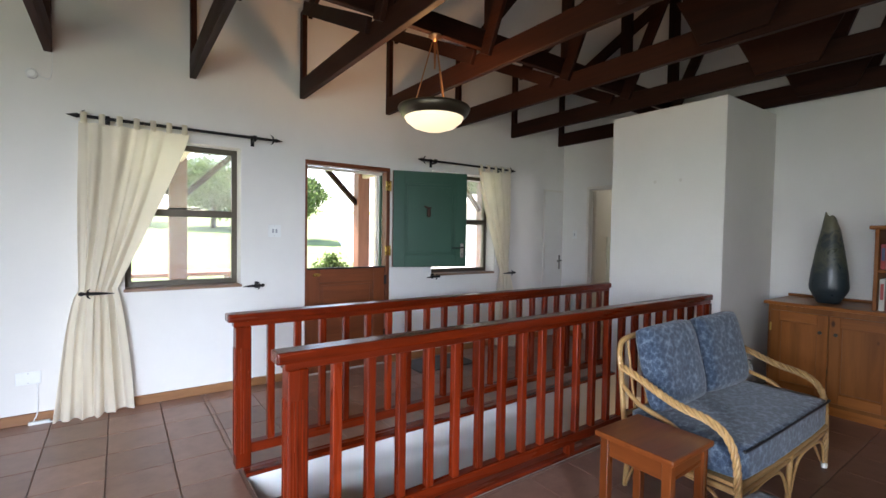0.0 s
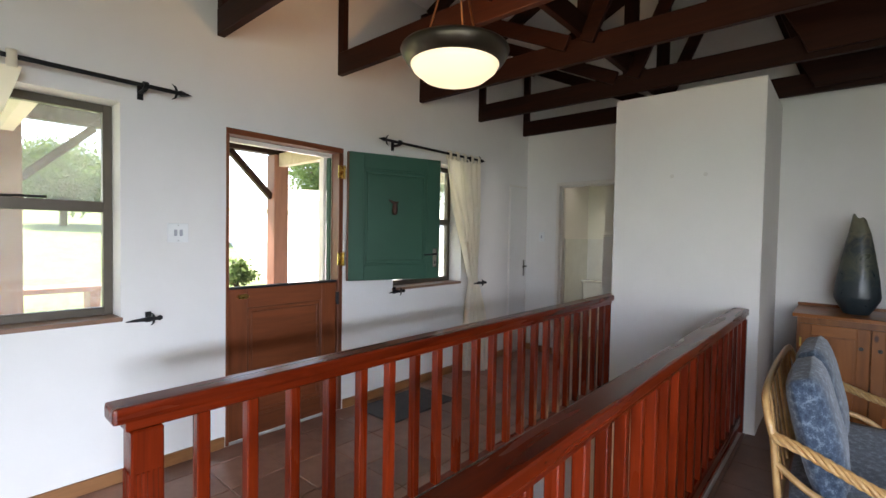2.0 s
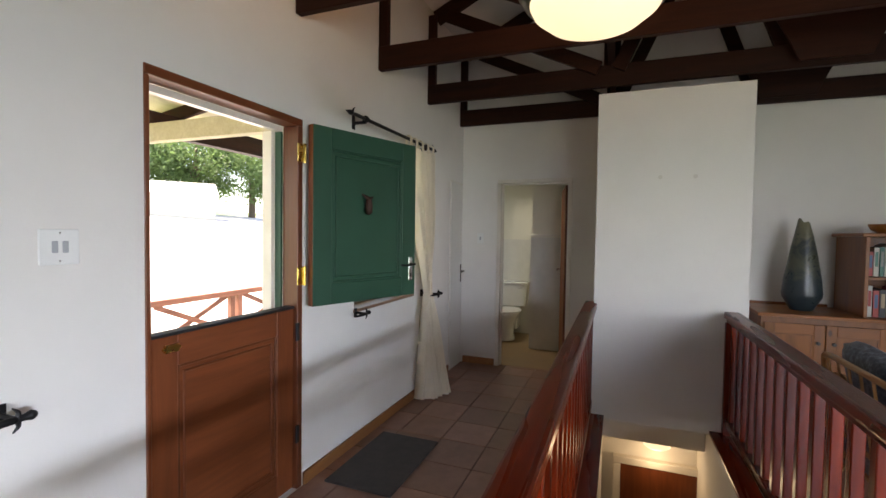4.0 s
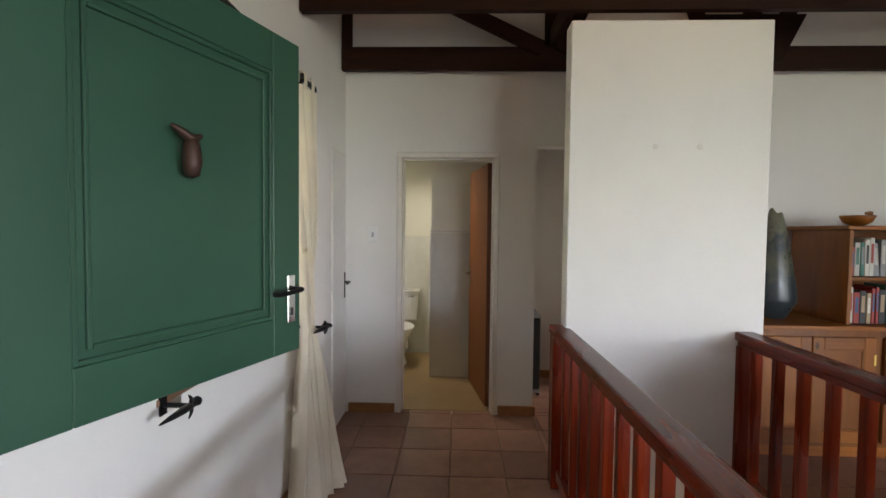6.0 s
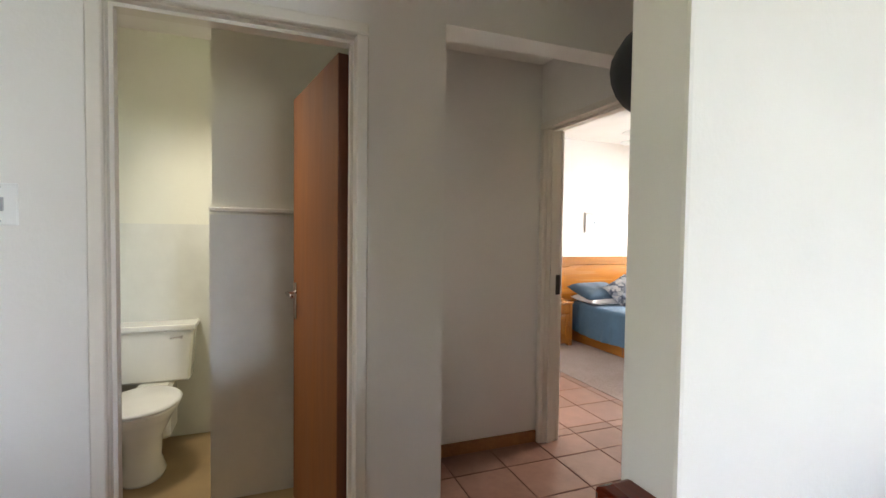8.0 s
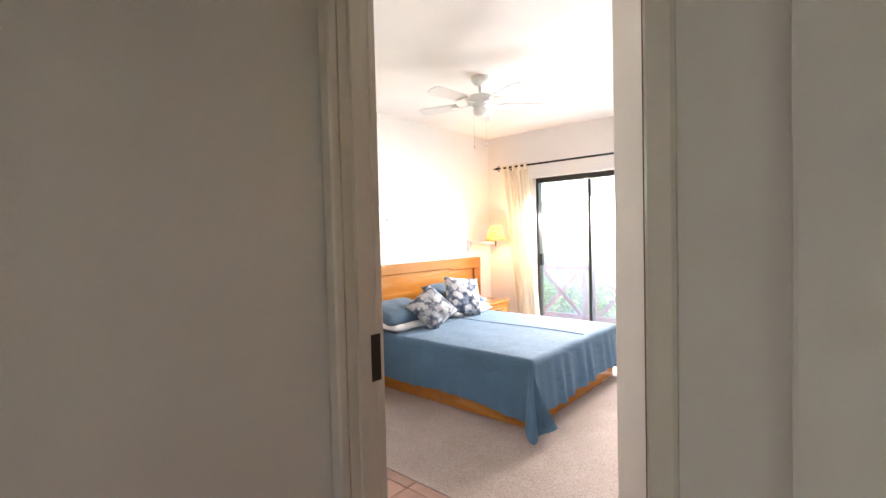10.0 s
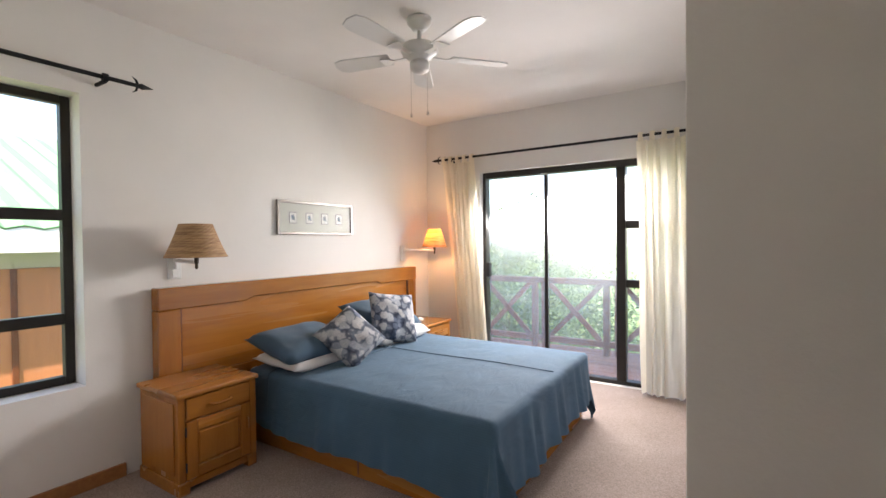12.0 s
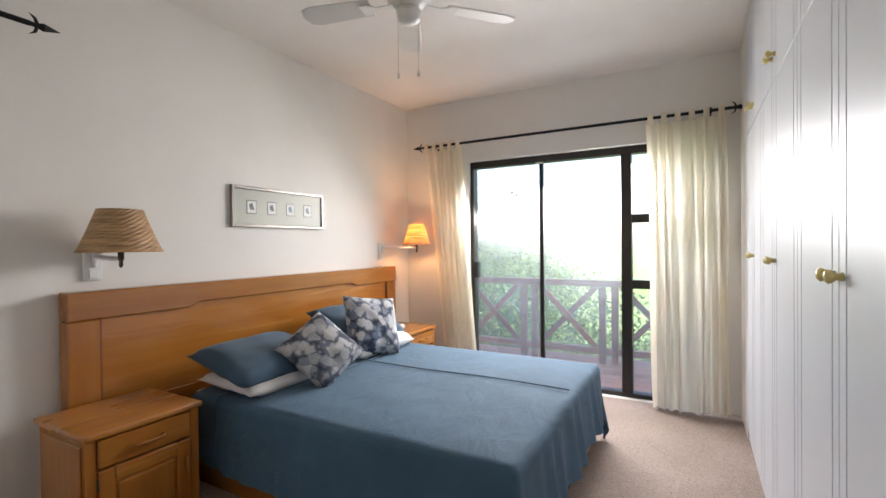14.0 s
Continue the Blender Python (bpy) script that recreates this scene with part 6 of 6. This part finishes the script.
def ground_mesh():
    bm = bmesh.new()
    xs = sorted({*[float(c) for c in np.linspace(-40, 40, 33)], -900, -300, -120, 120, 300, 900})
    ys = sorted({*[float(c) for c in np.linspace(-40, 48, 45)], -900, -300, -120, 120, 300, 900})

    g = [[bm.verts.new((x, y, ground_height(x, y))) for y in ys] for x in xs]
    for a, b in zip(g, g[1:]):
        for j in range(len(ys) - 1):
            if -4 < a[j].co.x and b[j].co.x < 10 and a[j].co.y > -3.1 and a[j + 1].co.y < 4.4:
                continue
            bm.faces.new((a[j], b[j], b[j + 1], a[j + 1]))
    return bm


tagged(part("ground", ground_mesh(), GRASS), "green lawn falling away behind the house", "ground", kind="structure")


def driveway():
    """A paved sheet that widens as it climbs away from the porch."""
    bm = bmesh.new()
    rows = []
    for j in range(33):
        y = 8.2 + j
        xa, xb = 4.6 + 0.33 * (y - 8), 26 + 1.0 * (y - 8)
        rows.append([bm.verts.new((x, y, ground_height(x, y) + 0.05)) for x in [xa + (xb - xa) * i / 24 for i in range(25)]])
    for p, q in zip(rows, rows[1:]):
        for i in range(24):
            bm.faces.new((p[i], p[i + 1], q[i + 1], q[i]))
    return bm


setting("road", driveway(), PAVE, "pale sunlit driveway climbing from the porch", "road").modifiers.new("thick", "SOLIDIFY").thickness = 0.08
setting("pavement_porch", box(-5, 9, 4.42, 7.6, -0.36, -0.03, 0.01), PAVE, "pale concrete porch slab", "pavement")

porch = thing("porch", pose(0, 7.37, -0.03), "timber porch with posts, braces and open rafters", "porch")
for x in (-2.14, 0.72, 3.58, 6.44):
    ps = part("post", box(x - 0.11, x + 0.11, -0.11, 0.11, 0, 2.56, 0.01), POSTW, porch, "weathered red timber post")
    for s in (-1,) if x > 3 else (-1, 1):
        part("brace", moved(box(-0.04, 0.04, -0.04, 0.04, 0, 0.85, 0.004), pose(x + s * 0.10, 0, 1.95, 0, s * 45, 0)), BEAM["z"], ps)
part("beam", box(-3.2, 8.0, -0.07, 0.07, 2.561, 2.80, 0.006), BEAM["x"], porch)
# sunlight on the tie beams is put into their pale boards material
for x in (0.72, 3.58, 6.44):
    part("tie_beam", box(x - 0.05, x + 0.05, -2.94, -0.115, 2.39, 2.575, 0.006), BOARDS, porch, "timber tie beam coloured pale as if sunlit")
for k in range(13):
    x = -3.0 + 0.9 * k
    part("rafter", moved(box(-0.03, 0.03, -3.0, 0.55, 0, 0.14, 0.003), pose(x, 0, 2.80, -9, 0, 0)), BEAM["y"], porch)
part("roof", moved(box(-3.4, 8.2, -3.02, 0.75, 0.142, 0.18), pose(0, 0, 2.80, -9, 0, 0)), BOARDS, porch, "pale boarded roof")


def cross_fence(name, m, length, bays, h, label, mat):
    t = thing(name, m, label, "railing")
    part("top_rail", box(0, length, -0.05, 0.05, h - 0.07, h, 0.006), mat, t)
    part("bottom_rail", box(0, length, -0.03, 0.03, 0.10, 0.17, 0.004), mat, t)
    w = length / bays
    for k in range(bays + 1):
        for o in (-0.065, 0.065) if 0 < k < bays else ((0.045,) if k == 0 else (-0.045,)):
            part("post", box(k * w + o - 0.035, k * w + o + 0.035, -0.035, 0.035, 0, h - 0.071, 0.004), mat, t)
    for k in range(bays):
        a, b, lo, hi = k * w + 0.13, (k + 1) * w - 0.13, 0.17, h - 0.07
        for z0, z1, y in ((lo, hi, 0.014), (hi, lo, -0.014)):
            d = Vector((b - a, 0, z1 - z0))
            s = Vector((-d.z, 0, d.x)).normalized() * 0.03
            p, q = Vector((a, 0, z0)), Vector((b, 0, z1))
            part("cross_bar", prism([((p + s).x, (p + s).z), ((q + s).x, (q + s).z), ((q - s).x, (q - s).z), ((p - s).x, (p - s).z)], "y", y - 0.013, y + 0.013), mat, t)
    return t


cross_fence("porch_railing", pose(3.72, 7.37, -0.03), 2.58, 2, 0.70, "weathered red timber porch railing with crosses", DECKW)
bench = thing("porch_bench", pose(0.7, 7.9, -0.3), "low red timber bench beside the porch", "bench")
part("seat", box(-1.1, 1.0, -0.2, 0.2, 1.0, 1.06, 0.008), DECKW, bench)
for x in (-0.9, 0.8):
    part("leg", box(x - 0.05, x + 0.05, -0.18, 0.18, 0, 0.999, 0.005), DECKW, bench)
planter = thing("planter", pose(3.02, 7.45, -0.03), "timber planter box on the porch edge", "planter")
part("trough", joined(box(-0.36, 0.36, -0.16, 0.16, 0.50, 0.66, 0.01), box(-0.32, -0.25, -0.12, 0.12, 0, 0.50), box(0.25, 0.32, -0.12, 0.12, 0, 0.50)), DECKW, planter)

deck = setting("deck", box(4.35, 9.7, -4.30, -3.0, -0.16, -0.055), DECKW, "red-brown timber balcony deck", "deck")
for k in range(9):
    y = -4.28 + 0.142 * k
    part("plank", box(4.35, 9.7, y, y + 0.134, -0.0545, -0.03, 0.003), DECKW, deck)
setting("deck_posts", joined(*[box(x, x + 0.15, -4.2, -4.05, -3.6, -0.161) for x in (4.7, 7.0, 9.4)]), POSTW, "timber posts under the balcony", "post")
cross_fence("balcony_railing", pose(4.39, -3.98, -0.03), 5.28, 6, 0.90, "weathered red timber balcony railing with crosses", DECKW)


def leaves(count, centre, radii, size, seed, clumps=44):
    """Many small bent leaves gathered in clumps inside an uneven crown."""
    r = np.random.RandomState(seed)
    cl = r.normal(size=(clumps, 3))
    cl /= np.linalg.norm(cl, axis=1)[:, None]
    cl *= r.uniform(0.45, 1.0, (clumps, 1))
    pick = r.randint(0, clumps, count)
    p = cl[pick] + r.normal(scale=0.20, size=(count, 3))
    p = p * np.array(radii) + np.array(centre)
    a = r.normal(size=(count, 3))
    a /= np.linalg.norm(a, axis=1)[:, None]
    b = np.cross(a, r.normal(size=(count, 3)))
    b /= np.linalg.norm(b, axis=1)[:, None]
    s = size * r.uniform(0.6, 1.4, (count, 1))
    v = np.stack([p - a * s, p + b * s * 0.45, p + a * s, p - b * s * 0.45], 1).reshape(-1, 3)
    return v, np.arange(count * 4).reshape(-1, 4)


def tree(x, y, z0, h, radii, count, size, seed, label, name="tree"):
    t = thing(name, pose(x, y, z0), label, name)
    rng_ = random.Random(seed)
    bms = [tube([(0, 0, -0.3), (0.05, 0.02, h * 0.35), (-0.05, 0.06, h * 0.6), (0.02, 0, h * 0.85)], [0.05 * h, 0.04 * h, 0.03 * h, 0.012 * h], 8, smooth=3)]
    for k in range(6):
        a = k * 1.05 + rng_.random()
        l = radii[0] * rng_.uniform(0.5, 0.85)
        zz = h * rng_.uniform(0.35, 0.6)
        bms.append(tube([(0, 0, zz), (l * 0.5 * math.cos(a), l * 0.5 * math.sin(a), zz + h * 0.14), (l * math.cos(a), l * math.sin(a), zz + h * 0.2)], [0.02 * h, 0.013 * h, 0.004 * h], 6, smooth=3))
    part("trunk", joined(*bms), BARK, t, smooth=True)
    v, f = leaves(count, (0, 0, h * 0.68), radii, size, seed)
    me = bpy.data.meshes.new("crown")
    me.from_pydata(v.tolist(), [], f.tolist())
    me.materials.append(LEAF)
    c = new("crown", me)
    c.parent = t
    return t


for tx, ty, th, tr, count, leaf, seed, what in ((4.7, 30.5, 3.6, 2.1, 14000, 0.10, 1, "broad green garden tree on the lawn"), (7.6, 23.0, 3.2, 1.2, 9000, 0.09, 2, "green garden tree beside the drive"), (-1.0, 34, 5.0, 2.8, 9000, 0.12, 5, "green garden tree on the lawn"), (27.5, 42, 7.0, 3.9, 12000, 0.16, 3, "tall dark tree above the drive"), (32.5, 40.5, 7.5, 4.2, 12000, 0.16, 4, "tall dark tree above the drive"), (37, 38, 7.5, 4.4, 12000, 0.16, 12, "tall dark tree above the drive")):
    tree(tx, ty, ground_height(tx, ty), th, (tr, tr, tr * 0.72), count, leaf, seed, what)
tree(3.02, 7.45, 0.45, 0.55, (0.26, 0.17, 0.18), 700, 0.04, 7, "leafy green shrub in the planter", "shrub")
tree(10.8, -9.4, -4.0, 5.7, (2.3, 2.0, 1.9), 30000, 0.05, 8, "dense green tree below the balcony")
tree(8.4, -8.6, -4.0, 3.7, (2.0, 1.7, 1.7), 26000, 0.048, 9, "dense green tree below the balcony")
tree(13.4, -11.5, -4.2, 6.0, (2.6, 2.3, 2.0), 26000, 0.058, 10, "dense green tree below the balcony")
tree(6.2, -9.6, -4.1, 2.9, (1.9, 1.7, 1.4), 20000, 0.05, 11, "green shrubby tree below the balcony")

# neighbouring outbuilding seen from the bedroom window
nb = thing("outbuilding", pose(12.6, 1.2, -1.2), "cream outbuilding with a green metal roof and wooden door", "house")
part("wall", box(0, 0.2, -4, 5.5, 0, 2.75), CREAM, nb)
part("side_wall", box(0.2, 4, -4, -3.8, 0, 2.75), CREAM, nb)
part("fascia", box(-0.34, -0.30, -4.3, 5.8, 2.46, 2.73), PLASTIC, nb, "white fascia board")
part("door", box(-0.04, -0.002, -3.45, -0.80, 0.1, 2.28, 0.005), ORANGEW, nb, "orange-brown boarded door")
for k in range(6):
    part("door_frame", box(-0.055, -0.041, -3.45 + k * 0.518, -3.39 + k * 0.518, 0.1, 2.28, 0.003), DOORW["z"], nb)
rf = bmesh.new()
n = 128
prev = None
for i in range(n + 1):
    y = -4.3 + 10.1 * i / n
    zz = 0.018 * math.sin(i * math.pi / 2) + (0.02 if i % 8 == 0 else 0)
    cur = [rf.verts.new((-0.35, y, 2.74 + zz)), rf.verts.new((4.0, y, 4.5 + zz))]
    if prev:
        rf.faces.new((prev[0], prev[1], cur[1], cur[0]))
    prev = cur
ro = part("roof", rf, ROOFG, nb, "green ribbed metal roof")
ro.modifiers.new("thick", "SOLIDIFY").thickness = 0.02

far = thing("far_house", pose(25.5, 36.0, ground_height(25.5, 36.0) - 0.3, 0, 0, -35) @ Matrix.Scale(0.6, 4), "white house with small dark windows across the road", "house")
part("wall", box(-6, 6, -3, 3, 0, 3.2), CREAM, far)
part("roof", prism([(-3.5, 3.2), (3.5, 3.2), (0, 5.0)], "x", -6.4, 6.4), PAVE, far)
for x in (-4.4, -3.4, -2.4, 1.2, 2.2, 3.2):
    w_ = part("window", box(x, x + 0.6, -3.06, -3.001, 1.3, 2.4, 0.01), PLASTIC, far)
    part("pane", box(x + 0.07, x + 0.53, -3.07, -3.061, 1.37, 2.33), ROCKER, w_)

# ---- floor tiles ----
P = 0.333


def tile_mesh(w, d):
    me = bpy.data.meshes.new("tile")
    b = box(0.0025, w - 0.0025, 0.0025, d - 0.0025, -0.0075, 0.0)
    bmesh.ops.bevel(b, geom=[ed for ed in b.edges if all(v.co.z > -0.001 for v in ed.verts)], offset=0.003, segments=1, affect="EDGES")
    b.to_mesh(me)
    b.free()
    me.materials.append(TILE)
    return me


cache = {}
near, rest = [], []
rects = [(WEST, WX0 - 0.02, SOUTH, NORTH), (WX0 - 0.02, 5.23, SOUTH, 1.70), (WX0 - 0.02, 5.23, 2.71, NORTH), (5.23, 5.36, 1.66, 2.70), (4.29, 5.23, 1.70, 2.71), (5.36, 6.2, 0.60, 2.70), (6.2, 8.8, 0.60, 1.525), (5.23, 5.30, 2.81, NORTH)]
i0, j0 = -13, -18
for (xa, xb, ya, yb) in rects:
    for i in range(i0, 30):
        for j in range(j0, 16):
            x0, y0 = 0.63 + i * P, 3.34 + j * P
            a, b, c, d = max(x0, xa), min(x0 + P, xb), max(y0, ya), min(y0 + P, yb)
            if b - a > 0.012 and d - c > 0.012:
                (near if -1.1 < a and c > 2.3 or a > 5.2 else rest).append((a, b, c, d))
near, rest = near[:300], rest + near[300:]
for a, b, c, d in near:
    key = (round(b - a, 3), round(d - c, 3))
    if key not in cache:
        cache[key] = tile_mesh(*key)
    o = new("tile", cache[key])
    o.parent = floor
    o.location = (a, c, random.uniform(-0.0006, 0.0006))
bm = bmesh.new()
for a, b, c, d in rest:
    boxm(bm, a + 0.0025, b - 0.0025, c + 0.0025, d - 0.0025, -0.0075, 0.0)
o = part("tiles", bm, TILE, floor)
tagged(o, "terracotta floor tiles", kind="stuff")
